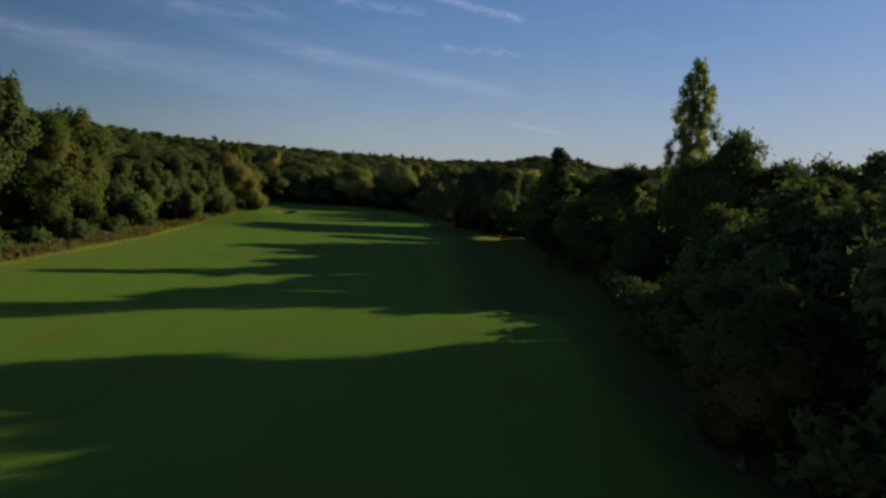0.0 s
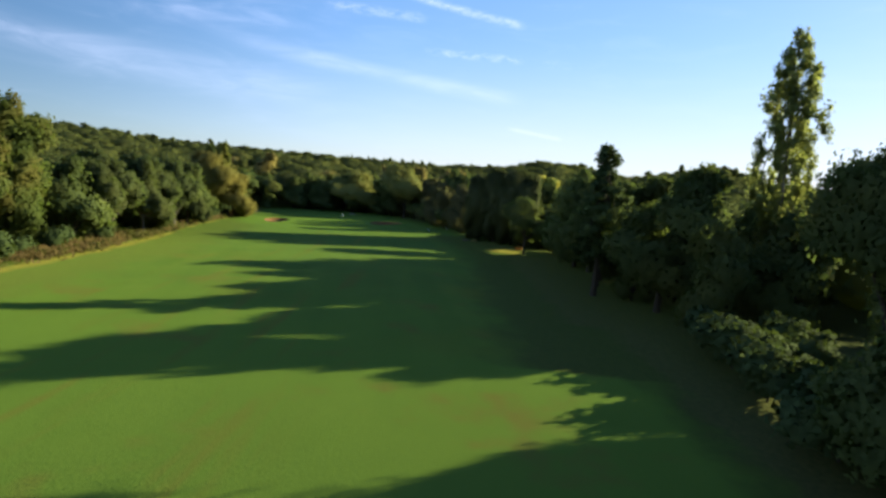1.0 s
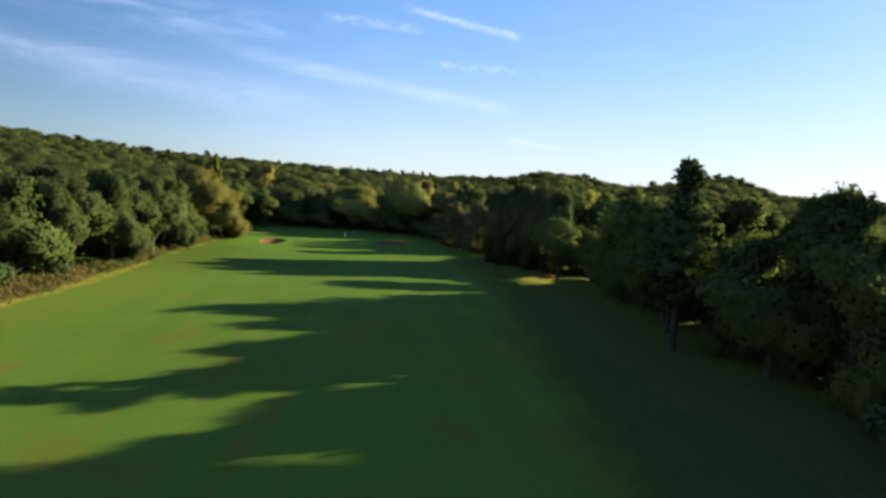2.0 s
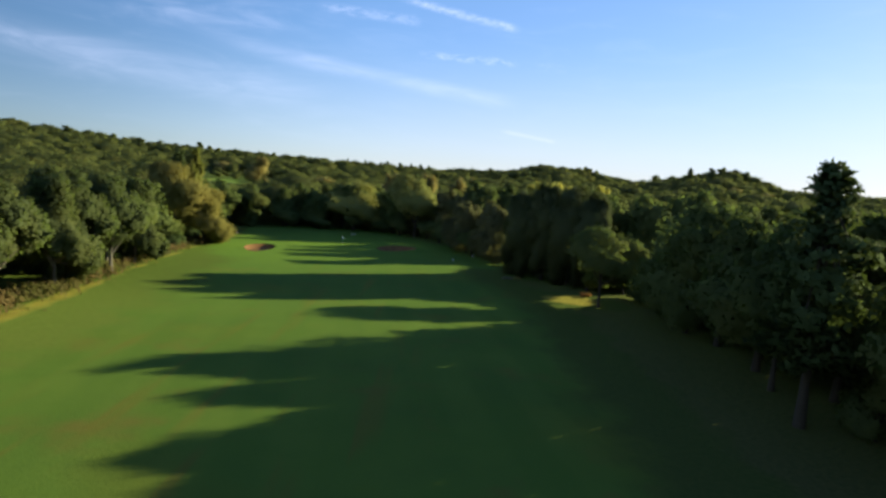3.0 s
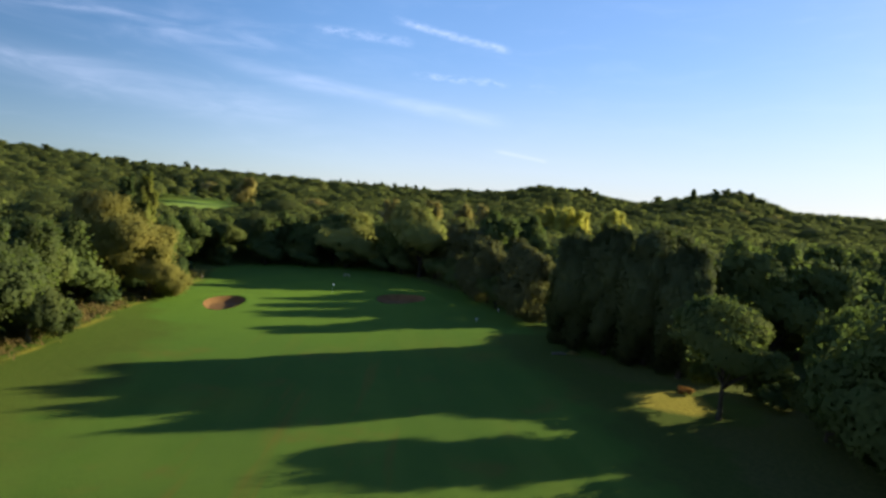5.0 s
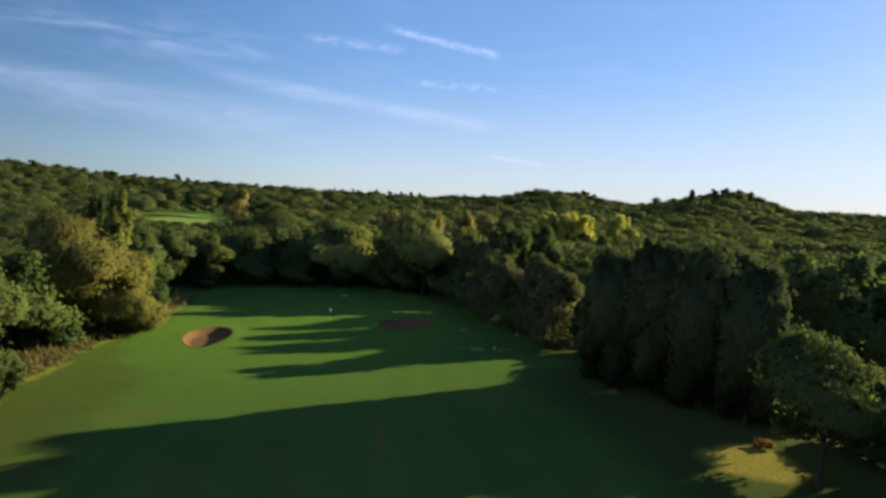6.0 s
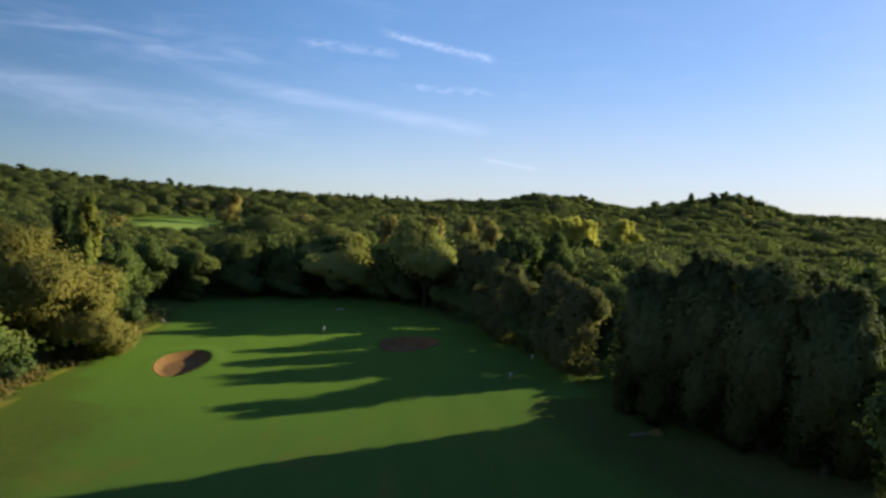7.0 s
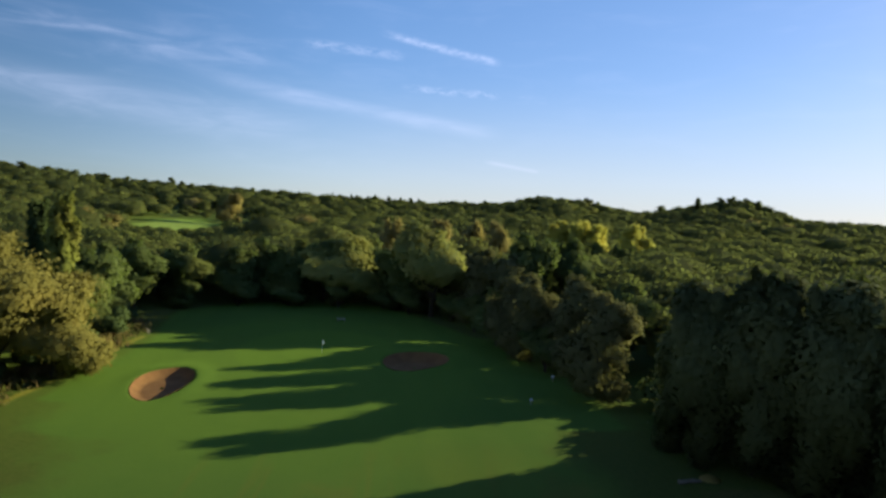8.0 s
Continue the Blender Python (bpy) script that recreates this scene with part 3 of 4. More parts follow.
LABELS = {
    "oak": "broad dark green oak with a lobed leafy crown",
    "ash": "tall dark green tree with an open airy crown",
    "alder": "rounded mid green tree at the fairway's edge",
    "birch": "tall yellowing birch with drooping leafy twigs",
    "willow": "golden green willow with a drooping domed crown",
    "sallow": "pale grey green willow with a rounded crown",
    "poplar": "very tall slim poplar with yellow green leaves",
    "yellow": "poplar turned bright yellow green in the woodland",
    "brown": "tall tree with browning autumn leaves",
    "cypress": "dense dark green cypress in a close row",
    "pine": "dark pine with an open tufted top",
    "shrub": "low dark green shrub under the trees",
    "red_shrub": "small shrub with reddish autumn leaves on dry grass",
    "timber": "dark oak with a high crown over bare litter",
    "low_oak": "full green tree with leaves down to the grass",
    "hawthorn": "grey green bushy tree turning brown beside the green",
    "elder": "low dark green tree in the shade of oaks",
    "standard": "round crowned green tree on a clear dark trunk",
    "ridge": "distant dark tree standing up on the wooded ridge",
    "spire": "distant slim dark fir on the wooded ridge",
    "thicket": "dark leafy tree with foliage down to the ground",
    "dark_column": "slim upright dark green tree beside a pale poplar",
    "column": "slim upright poplar with light olive green leaves",
}
GROUPS = {"ridge": "trees on the ridge", "spire": "trees on the ridge", "cypress": "row of cypresses", "yellow": "yellow poplars in the wood", "shrub": "shrubs under the trees"}
CORES = {"poplar": 0.2, "pine": 0.3, "cypress": 0.72, "ridge": 0.8, "spire": 0.8, "column": 0.6, "dark_column": 0.6, "willow": 0.72, "sallow": 0.74, "brown": 0.72, "yellow": 0.74, "thicket": 0.6, "timber": 0.5, "ash": 0.5}
grown = {}


def grow(kind, variant):
    shape, h, count, leaf, girth, fork, leaves, bark_mat, spread, droop, long = KINDS[kind]
    rng = np.random.default_rng(1000 + 37 * variant + sum(map(ord, kind)))
    lobes = shape(rng, h)
    base = new(NAMES[kind])
    v, q = limbs(rng, lobes, h, girth, fork)
    child("trunk", mesh_of("trunk", v, q, None, [bark_mat], True), base)
    v, t, vn = lobed_crown(rng, lobes, count, leaf, spread, droop, long, CORES.get(kind, 0.64), 5 if count < 1000 else 26 if kind in ("cypress", "willow") else 14, 0.12 if kind in ("cypress", "poplar", "pine", "column", "dark_column") else 0.3)
    child("crown", mesh_of("crown", v, None, t, [LEAF[leaves]], True, vn), base)
    return base


def plant(kind, x, y, h, wide=1.0, variant=0, label=""):
    """A tree of that height on the ground at x, y."""
    k = h / KINDS[kind][1]
    turn = (x * 37.7 + y * 91.3) % 360
    m = pose(x, y, height_at(x, y), 0, 0, turn)
    key = (kind, variant)
    if key in grown:
        tree = copy_thing(grown[key], m)
    else:
        tree = grown[key] = grow(kind, variant)
    tree.matrix_basis = m @ Matrix.Diagonal((k * wide, k * wide, k, 1))
    return tagged(tree, label or LABELS[kind], "shrub" if "shrub" in kind else "tree", GROUPS.get(kind, "trees round the fairway"))


# ---- ground ----


def ridge_angle(az):
    """How high the wooded ridge stands over the horizon, in degrees, by its bearing."""
    a = np.asarray(az, float)
    return (1.88 + 1.15 * np.exp(-((a + 42) / 14) ** 2) + 1.1 * np.exp(-((a - 12.5) / 5.0) ** 2)
            + 1.45 * np.exp(-((a - 28.0) / 4.2) ** 2) - 0.12 * np.clip((a - 31) / 10, 0, 1.5))


def terrain(x, y):
    x, y = np.asarray(x, float), np.asarray(y, float)
    dx, dy = x - 15, y - 110
    r, az = np.hypot(dx, dy), np.degrees(np.arctan2(dx, dy))
    top = 21 + 850 * np.tan(np.radians(ridge_angle(az))) - 12
    front = np.clip((95 - np.abs(az)) / 35, 0, 1)
    rise = np.clip((r - 170) / 680, 0, 1)
    z = top * front * (rise ** 2.2)
    z = z + np.clip((r - 140) / 200, 0, 1) * 1.2 * np.sin(x * 0.013 + 1) * np.cos(y * 0.011)
    near = np.clip(1 - r / 220, 0, 1)
    return z + near * 0.18 * np.sin(x * 0.09 + 0.5) * np.sin(y * 0.07)


# bunkers: centre, half width, half depth, depth, lip, turn
BUNKERS = [(-15.6, 181.9, 3.0, 6.6, 0.60, 0.38, 14), (14.0, 197.5, 4.3, 5.5, 0.9, 0.5, -15)]


def bunker_space(b, x, y):
    """Distance from the bunker's centre in units of its outline, and the bearing within it."""
    cx, cy, rx, ry, _, _, turn = b
    c, s = math.cos(radians(turn)), math.sin(radians(turn))
    u, v = ((x - cx) * c + (y - cy) * s) / rx, (-(x - cx) * s + (y - cy) * c) / ry
    a = np.arctan2(v, u)
    rim = 1 + 0.10 * np.sin(2 * a + 0.7) + 0.06 * np.sin(3 * a)
    return np.hypot(u, v) / rim, a


def bunker_lift(x, y, hole=True):
    z = np.zeros(np.shape(x))
    for b in BUNKERS:
        d, a = bunker_space(b, x, y)
        back = 0.5 + 0.5 * np.sin(a + 0.5)
        z = z + b[5] * back * np.exp(-((d - 1.15) / 0.45) ** 2)
        z = z - np.where(d < 1, b[4] * np.clip((1 - d) / 0.30, 0, 1) ** 0.7 + (0.12 if hole else 0.0), 0)
        z = z - np.where(d < 1, b[5] * back * np.exp(-((d - 1.15) / 0.45) ** 2) * np.clip((1 - d) / 0.3, 0, 1), 0)
    return z


def surface(x, y):
    return terrain(x, y) + bunker_lift(x, y)


def height_at(x, y):
    return float(surface(np.array(x), np.array(y)))


def left_edge(y):
    """The fairway's left edge."""
    y = np.asarray(y, float)
    return -18.0 - 12.0 / (1 + np.exp(-(y - 140) / 22)) - 6.5 / (1 + np.exp(-(y - 214) / 5)) + 32 * np.clip((y - 228) / 34, 0, 1) ** 1.6 - 3 * np.clip((40 - y) / 40, 0, 2)


def right_edge(y):
    y = np.asarray(y, float)
    return 47 - 8.0 / (1 + np.exp(-(y - 152) / 5)) - 9 / (1 + np.exp(-(y - 190) / 8)) - 26 * np.clip((y - 205) / 52, 0, 1) ** 1.3


def open_ground(x, y):
    """How far inside the mown clearing a place lies, in metres; negative in the wood."""
    d = np.minimum(x - left_edge(y), right_edge(y) - x)
    return np.minimum(d, np.minimum(262 - y, y + 60))


def field_space(x, y):
    """Distance from the middle of the far hillside fairway, in units of its outline."""
    dx, dy = x - 15, y - 110
    r, az = np.hypot(dx, dy), np.degrees(np.arctan2(dx, dy))
    return np.hypot((az + 22.8 - 0.008 * (r - 440)) / 4.0, (r - 440) / 110)


def spaced(lo, hi, step, far, growth):
    inner = np.arange(lo, hi + step / 2, step)
    steps = step * growth ** np.arange(1, 200)
    run = np.cumsum(steps)
    run = run[run < far]
    return np.concatenate([(lo - run)[::-1], inner, hi + run])


def build_ground():
    xs, ys = spaced(-60, 84, 1.8, 4300, 1.10), spaced(-30, 288, 1.8, 4300, 1.10)
    xs = np.unique(np.concatenate([xs, np.arange(-22, -10, 0.33), np.arange(8, 20, 0.4)]))
    ys = np.unique(np.concatenate([ys, np.arange(175, 191, 0.33), np.arange(191, 205, 0.4)]))
    gx, gy = np.meshgrid(xs, ys)
    gz = surface(gx, gy)
    n, m = len(xs), len(ys)
    k = (np.arange(m - 1)[:, None] * n + np.arange(n - 1)[None]).ravel()
    quads = np.stack([k, k + 1, k + n + 1, k + n], 1)
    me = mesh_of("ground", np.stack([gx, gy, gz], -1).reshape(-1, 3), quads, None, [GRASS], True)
    inside = open_ground(gx, gy)
    left = gx - left_edge(gy)
    right = right_edge(gy) - gx
    field = field_space(gx, gy)
    zones = {
        "rough_and_vignette_zone": (np.clip(1 - left / np.where(gy < 100, 19, np.where(gy < 165, 24, np.where(gy < 175, 12, 5))), 0, 1) * 1.0 * (gx < 0) + np.clip(1.15 - right / 15, 0, 1) * (gx > 10) * (gy > 60) * (gy < 172) + np.clip(1 - inside / 3, 0, 1) * 0.6) * (field > 1.0),
        "dry_zone": np.exp(-((left - 0.6) / np.where(gy < 125, 1.9, 1.3)) ** 2) * np.where(gy < 125, 0.66, 0.60) * (gy < 215) + 0.85 * np.exp(-np.hypot((gx - 47.8) / 1.6, (gy - 145.4) / 1.6) ** 2) + 0.9 * np.exp(-np.hypot((gx - 45.8) / 5, (gy - 142.6) / 4.2) ** 4),
        "litter_zone": (gy < 160) * (1 - np.exp(-np.hypot((gx - 47) / 9, (gy - 142) / 6.5) ** 4)) * np.clip(np.where(gy > 75, 0.75, 0.25) - right / 7, 0, 1) * (gx > 10) * np.clip(1 + (right + 40) / 10, 0, 1) * (field > 1.0),
        # Woodland floor; the term past y 218 paints the back trees' shade on grass.
        "wood_and_shade_zone": (np.clip((-inside - 12) / 4, 0, 1) * np.where(gx > 10, 0.5, 1.0) + 0.9 * np.clip((5 - inside) / 6, 0, 1) * (gy > 218) * (gy < 300)) * (field > 1.0),
        "green_zone": np.clip((1 - np.hypot((gx + 1) / 11, (gy - 203) / 14)) * 5 + 0.5, 0, 1) + 0.55 * np.clip((1 - np.hypot((gx + 2) / 34, (gy - 196) / 44)) * 3, 0, 1) + (field < 0.95),
        "field_zone": np.clip((1 - field) * 6, 0, 1),
    }
    for name, values in zones.items():
        at = me.attributes.new(name, "FLOAT", "POINT")
        at.data.foreach_set("value", np.ascontiguousarray(np.clip(values, 0, 1), np.float32).ravel())
    tagged(new("ground", me), "mown green golf fairway with dry edges and woodland floor", "ground", kind="structure")


build_ground()


def build_bunker(b, label):
    """Sand that lies in a hollow of the ground."""
    cx, cy, rx, ry, _, _, turn = b
    rings, spokes = 14, 56
    pts = []
    for i in range(rings + 1):
        for j in range(spokes):
            a = 2 * math.pi * j / spokes
            d = i / rings * 1.005
            rim = 1 + 0.10 * math.sin(2 * a + 0.7) + 0.06 * math.sin(3 * a)
            u, v = d * rim * rx * math.cos(a), d * rim * ry * math.sin(a)
            c, s = math.cos(radians(turn)), math.sin(radians(turn))
            pts.append((cx + u * c - v * s, cy + u * s + v * c))
    p = np.array(pts)
    z = terrain(p[:, 0], p[:, 1]) + bunker_lift(p[:, 0], p[:, 1], False) + 0.02
    k = np.arange(rings)[:, None] * spokes
    j = np.arange(spokes)[None]
    quads = np.stack([k + j, k + spokes + j, k + spokes + (j + 1) % spokes, k + (j + 1) % spokes], -1).reshape(-1, 4)
    v = np.column_stack([p, z])
    v -= (cx, cy, 0)
    ob = new("sand_bunker", mesh_of("sand_bunker", v, quads[spokes:], None, [SAND], True))
    ob.location = (cx, cy, 0)
    tagged(ob, label, "bunker", "bunkers by the green")


build_bunker(BUNKERS[0], "orange sand bunker sunk in the grass, half shaded")
build_bunker(BUNKERS[1], "reddish sand bunker beside the green in deep shade")

# ---- trees round the fairway ----
LEFT_TREES = [
    ("alder", -25, 48, 19, 1.0, 0), ("alder", -26, 60, 21, 0.9, 1), ("alder", -25.5, 73, 24.5, 0.75, 0),
    ("birch", -26, 86, 19.5, 1.1, 0), ("birch", -27, 95, 20, 1.1, 1), ("low_oak", -26.5, 107, 14.0, 0.95, 0),
    ("alder", -25.5, 116, 14.2, 1.1, 1), ("alder", -24.4, 125.5, 14.6, 1.0, 0), ("alder", -26.5, 132.0, 14.4, 1.05, 1),
    ("alder", -24.8, 139.0, 14.6, 1.0, 0), ("alder", -28.5, 144.5, 14.6, 1.05, 1), ("alder", -26.6, 149.5, 14.0, 0.95, 0), ("alder", -31, 154.5, 14.2, 1.05, 1),
    ("oak", -33.5, 161.5, 14.2, 0.9, 0), ("alder", -30, 120.5, 15.2, 1.1, 0), ("alder", -31, 137.5, 15.4, 1.1, 1), ("alder", -25.6, 112, 13.6, 1.0, 0),
    ("low_oak", -34, 169, 13.5, 0.95, 0), ("willow", -32.3, 177.5, 18.2, 1.12, 0), ("willow", -28.3, 182, 12.6, 1.1, 1),
    ("oak", -45, 194, 13.5, 0.9, 1), ("low_oak", -36.5, 200, 11.5, 0.9, 1), ("low_oak", -40, 209, 13.8, 0.95, 0), ("low_oak", -43, 220, 14.2, 0.95, 1), ("low_oak", -42, 229, 14.5, 0.95, 0),
    ("column", -38.0, 199.0, 22.5, 0.95, 0), ("dark_column", -42.6, 201, 21.6, 0.95, 0),
]
BACK_TREES = [
    ("low_oak", -36, 238, 13.5, 1.1, 1), ("low_oak", -27, 244, 13.0, 1.1, 0), ("low_oak", -17, 247, 12.5, 1.1, 1),
    ("sallow", -4.3, 251, 16.5, 1.65, 0), ("sallow", 16.9, 239, 20.3, 1.28, 1), ("low_oak", 7, 254, 13, 1.0, 0),
    ("hawthorn", 28, 231, 16.5, 1.0, 1), ("hawthorn", 32, 225.5, 15.6, 1.0, 0), ("hawthorn", 30, 208, 12.8, 0.9, 0), ("hawthorn", 32, 202, 13.6, 0.85, 1), ("hawthorn", 37.4, 184.6, 13.8, 0.95, 1), ("hawthorn", 36.8, 196.5, 14.6, 0.9, 0),
    ("low_oak", 36, 216, 8, 1.3, 1), ("low_oak", 35.5, 229.0, 20.0, 0.8, 0), ("low_oak", 33.0, 226.3, 18.0, 0.75, 1), ("low_oak", 46, 200, 14, 1.1, 1), ("low_oak", 53, 179.5, 7.0, 1.1, 0), ("low_oak", 55, 185, 7.6, 1.1, 1), ("low_oak", 51, 175, 6.3, 1.1, 0), ("low_oak", 1, 262, 16.5, 1.1, 1), ("low_oak", -9, 253, 15.5, 1.1, 0), ("low_oak", -24, 254, 15, 1.1, 1), ("low_oak", 9, 246.5, 15.5, 1.1, 0), ("low_oak", -15, 258, 15, 1.1, 0), ("brown", 4, 282, 21.0, 0.8, 0), ("brown", 39.0, 318, 22.4, 0.85, 1), ("oak", 45.5, 235, 19.0, 0.85, 1), ("oak", 37, 239.5, 18.0, 0.85, 0), ("low_oak", 29, 252, 14.0, 1.1, 1), ("brown", 18, 292, 22, 0.8, 1),
    ("brown", 33.5, 322, 22.0, 0.85, 0), ("brown", -146, 600, 26, 1.3, 0), ("brown", -145, 392, 16, 1.7, 0), ("brown", -137, 396, 13.5, 1.7, 1),
]
STAND = "tall dark green tree in a close stand behind cypresses"
RIGHT_TREES = [
    ("cypress", 40.6, 166.0, 16.8, 1.25, 0), ("cypress", 44.6, 162.5, 18.2, 1.3, 1), ("cypress", 48.6, 158, 18.3, 1.3, 0), ("cypress", 51.0, 152.5, 16.6, 1.2, 1),
    ("cypress", 52, 160, 17.6, 1.3, 1),
    ("standard", 49.0, 138.2, 12.6, 1.05, 0), ("standard", 57.0, 151.6, 11.0, 0.8, 1), ("thicket", 62.5, 140.0, 12.4, 0.75, 0),
    # The elder at y 134.5 is added out of sight to end a sunlit strip.
    ("elder", 62, 134.5, 9.0, 0.9, 0), ("thicket", 56.8, 125.2, 19.0, 0.88, 1), ("elder", 57, 134.0, 8.2, 1.0, 0), ("thicket", 58.5, 156.0, 11.0, 0.8, 1), ("timber", 57.5, 109.8, 17.0, 1.0, 1), ("timber", 60.5, 114.5, 16.3, 0.9, 0), ("timber", 58, 119.3, 16.5, 0.85, 1), ("thicket", 62, 108.0, 11.5, 0.9, 0), ("elder", 60, 131.5, 8.4, 0.9, 1),
    ("timber", 55.5, 103.6, 15.5, 0.78, 0), ("pine", 52.6, 94.8, 19.9, 1.15, 0), ("timber", 60, 101.5, 17.9, 0.9, 1), ("elder", 60.5, 91.3, 10.2, 0.75, 0),
    ("timber", 58, 86.0, 17.9, 0.9, 1), ("timber", 60, 78.5, 18.1, 0.8, 0), ("poplar", 68.5, 81.4, 32.8, 1.1, 0), ("elder", 58.5, 73.0, 9.6, 0.85, 1),
    ("ash", 61.0, 54.0, 20.6, 0.74, 0), ("oak", 76, 56.5, 19.5, 0.8, 1), ("ash", 66.5, 54.0, 18.4, 0.85, 1), ("thicket", 56, 42.5, 13.5, 0.95, 0), ("thicket", 62.5, 33.0, 16.4, 0.9, 1), ("thicket", 60, 38.5, 13.4, 0.9, 0), ("elder", 57, 37.5, 9.5, 1.0, 1), ("elder", 57.5, 27.5, 11, 1.0, 0),
    ("thicket", 55, 32.5, 15.6, 0.9, 1), ("low_oak", 56, 22, 14.5, 1.0, 0), ("birch", 50.5, 27, 9.5, 1.4, 0), ("low_oak", 54, 9, 15, 1.0, 1),
    ("low_oak", 55, -8, 16, 1.0, 0), ("low_oak", 58, -22, 16, 1.0, 1), ("low_oak", 62, -36, 16, 1.0, 0),
    # These elders are added behind other trees to block stray sun on the fairway.
    ("elder", 61, 85.2, 13.2, 0.8, 1), ("elder", 62, 122.5, 12.0, 0.8, 0), ("elder", 57.2, 93.0, 7.0, 0.9, 0), ("oak", 71, 85, 16.5, 1.0, 1), ("timber", 66, 110, 16.1, 1.0, 0), ("oak", 68, 119, 14, 1.0, 0), ("timber", 63, 118, 15.6, 0.9, 1), ("oak", 66, 95, 14, 0.9, 0), ("thicket", 66, 101, 9, 1.1, 0), ("thicket", 65, 113, 8.5, 1.1, 1), ("thicket", 64.5, 122, 9, 1.1, 0), ("thicket", 65, 87, 8.5, 1.1, 1), ("thicket", 66, 79, 9, 1.0, 0), ("elder", 68, 77.3, 14.0, 0.9, 1),
    ("oak", 65, 128, 13.5, 1.0, 1), ("oak", 72, 131, 15, 1.0, 1), ("oak", 70, 48, 15, 1.0, 1),
    ("oak", 69, 36, 15, 1.0, 2), ("oak", 70, 20, 16, 1.0, 0), ("oak", 69, 4, 16, 1.0, 1), ("low_oak", 59, 171, 18.0, 0.9, 0, STAND), ("low_oak", 64, 165.5, 18.4, 0.95, 1, STAND), ("low_oak", 70, 165, 18.4, 0.9, 0, STAND),
    ("low_oak", 76, 168, 18.2, 0.9, 1, STAND), ("low_oak", 82, 171, 18.4, 0.9, 0, STAND), ("low_oak", 88.5, 174, 18.2, 0.95, 1, STAND), ("low_oak", 96, 177, 18.0, 1.0, 0, STAND), ("low_oak", 104, 180, 18.0, 1.0, 1, STAND),
]
YELLOW_TREES = [("yellow", x, 404 + (k % 2) * 6, hh, 0.8, 0) for k, (x, hh) in enumerate([(79, 22), (84, 24), (90, 23), (95, 24.5), (101, 23), (106, 22), (121, 24.5), (128, 23)])]
YELLOW_TREES += [("low_oak", 74 + 8.5 * k, 388 + 5 * (k % 2), 12.5 + 2 * ((k * 0.618) % 1), 1.0, k % 2) for k in range(8)]
SHRUBS = []
for k in range(26):
    y = 52 + k * 6.6
    if 100 < y < 168 and k % 3:
        continue
    SHRUBS.append(("shrub", float(left_edge(y)) - 2.6 - 2.2 * ((k * 0.618) % 1), y, 2.6 + 1.8 * ((k * 0.37) % 1), 1.0, k % 2))
for k in range(34):
    y = -10 + k * 4.4
    if 58 < y < 148:
        continue
    SHRUBS.append(("shrub", 53.5 + 4.5 * ((k * 0.618) % 1) + (1.5 if y < 45 else 0), y, 2.8 + 2.4 * ((k * 0.37) % 1), 1.1, k % 2))
# Shrubs near y 60 to 67 and 172 to 183 are added to end sun lanes.
for k, (x, y) in enumerate([(61.5, 63), (63.5, 68), (54.5, 163.5), (57, 159.5), (51, 168), (47.5, 170), (57.5, 155), (43, 172), (45, 175.5), (47, 179), (44.5, 180), (48, 174), (49, 183), (56, 63.5), (57, 60), (56.5, 67)]):
    SHRUBS.append(("shrub", x, y, 3.6 + 0.8 * ((k * 0.37) % 1), 1.2, k % 2))
# Low shrubs added as sun blockers, to narrow the lit dry patch.
for k, (x, y, h) in enumerate([(58, 145.2, 3.0), (59.5, 147.2, 3.2), (57.5, 142.6, 2.2), (55.5, 154.5, 4.5)]):
    SHRUBS.append(("shrub", x, y, h, 1.3, k % 2))
SHRUBS.append(("red_shrub", 49.0, 146.0, 0.85, 1.6, 0))
HEDGE = [("low_oak", x, y, 6.0 + 2.5 * ((k * 0.37) % 1), 1.35, k % 2) for k, (x, y) in enumerate(
    [(-34, 234), (-25, 240), (-15, 243), (-4, 244), (6, 246), (12, 240), (21, 233), (25, 223), (28, 213), (33, 196), (-37, 205), (-40, 216)])]
RIDGE = []
for kind, az, hh, wide in [("ridge", -23.2, 19, 0.8), ("ridge", -22.4, 15, 0.8), ("ridge", -16.4, 14, 1.0), ("spire", -9.0, 15, 1.0), ("spire", -8.2, 13, 1.0),
                           ("spire", -7.2, 15, 1.0), ("spire", -5.6, 14, 1.0), ("spire", -4.9, 16, 1.2), ("ridge", -3.6, 16, 0.7), ("spire", -2.4, 15, 1.3),
                           ("ridge", -1.4, 16, 0.7), ("ridge", -0.6, 15, 0.6), ("ridge", 5.9, 15, 1.2), ("ridge", 11.0, 14, 1.3), ("ridge", 15.6, 17, 1.3),
                           ("ridge", 16.6, 15, 1.2), ("ridge", 22.4, 18, 1.1), ("spire", 25.4, 19, 2.0), ("ridge", 27.2, 16, 1.0), ("ridge", 28.2, 17, 1.1),
                           ("ridge", 29.2, 17, 1.0), ("ridge", 30.2, 18, 0.9), ("ridge", -25.3, 13, 1.3), ("ridge", -21.6, 13, 1.4), ("ridge", -20.6, 12, 1.4), ("ridge", -24.3, 13, 1.4), ("ridge", -19.3, 12, 1.3), ("ridge", -26.7, 14, 1.3), ("ridge", -28.4, 14, 1.4), ("ridge", -34.0, 15, 1.4), ("ridge", -30.5, 14, 1.4)]:
    RIDGE.append((kind, 15 + 845 * math.sin(radians(az)), 110 + 845 * math.cos(radians(az)), hh, wide, 0))
for row in LEFT_TREES + BACK_TREES + RIGHT_TREES + YELLOW_TREES + HEDGE + SHRUBS + RIDGE:
    plant(*row)

# ---- far woodland ----


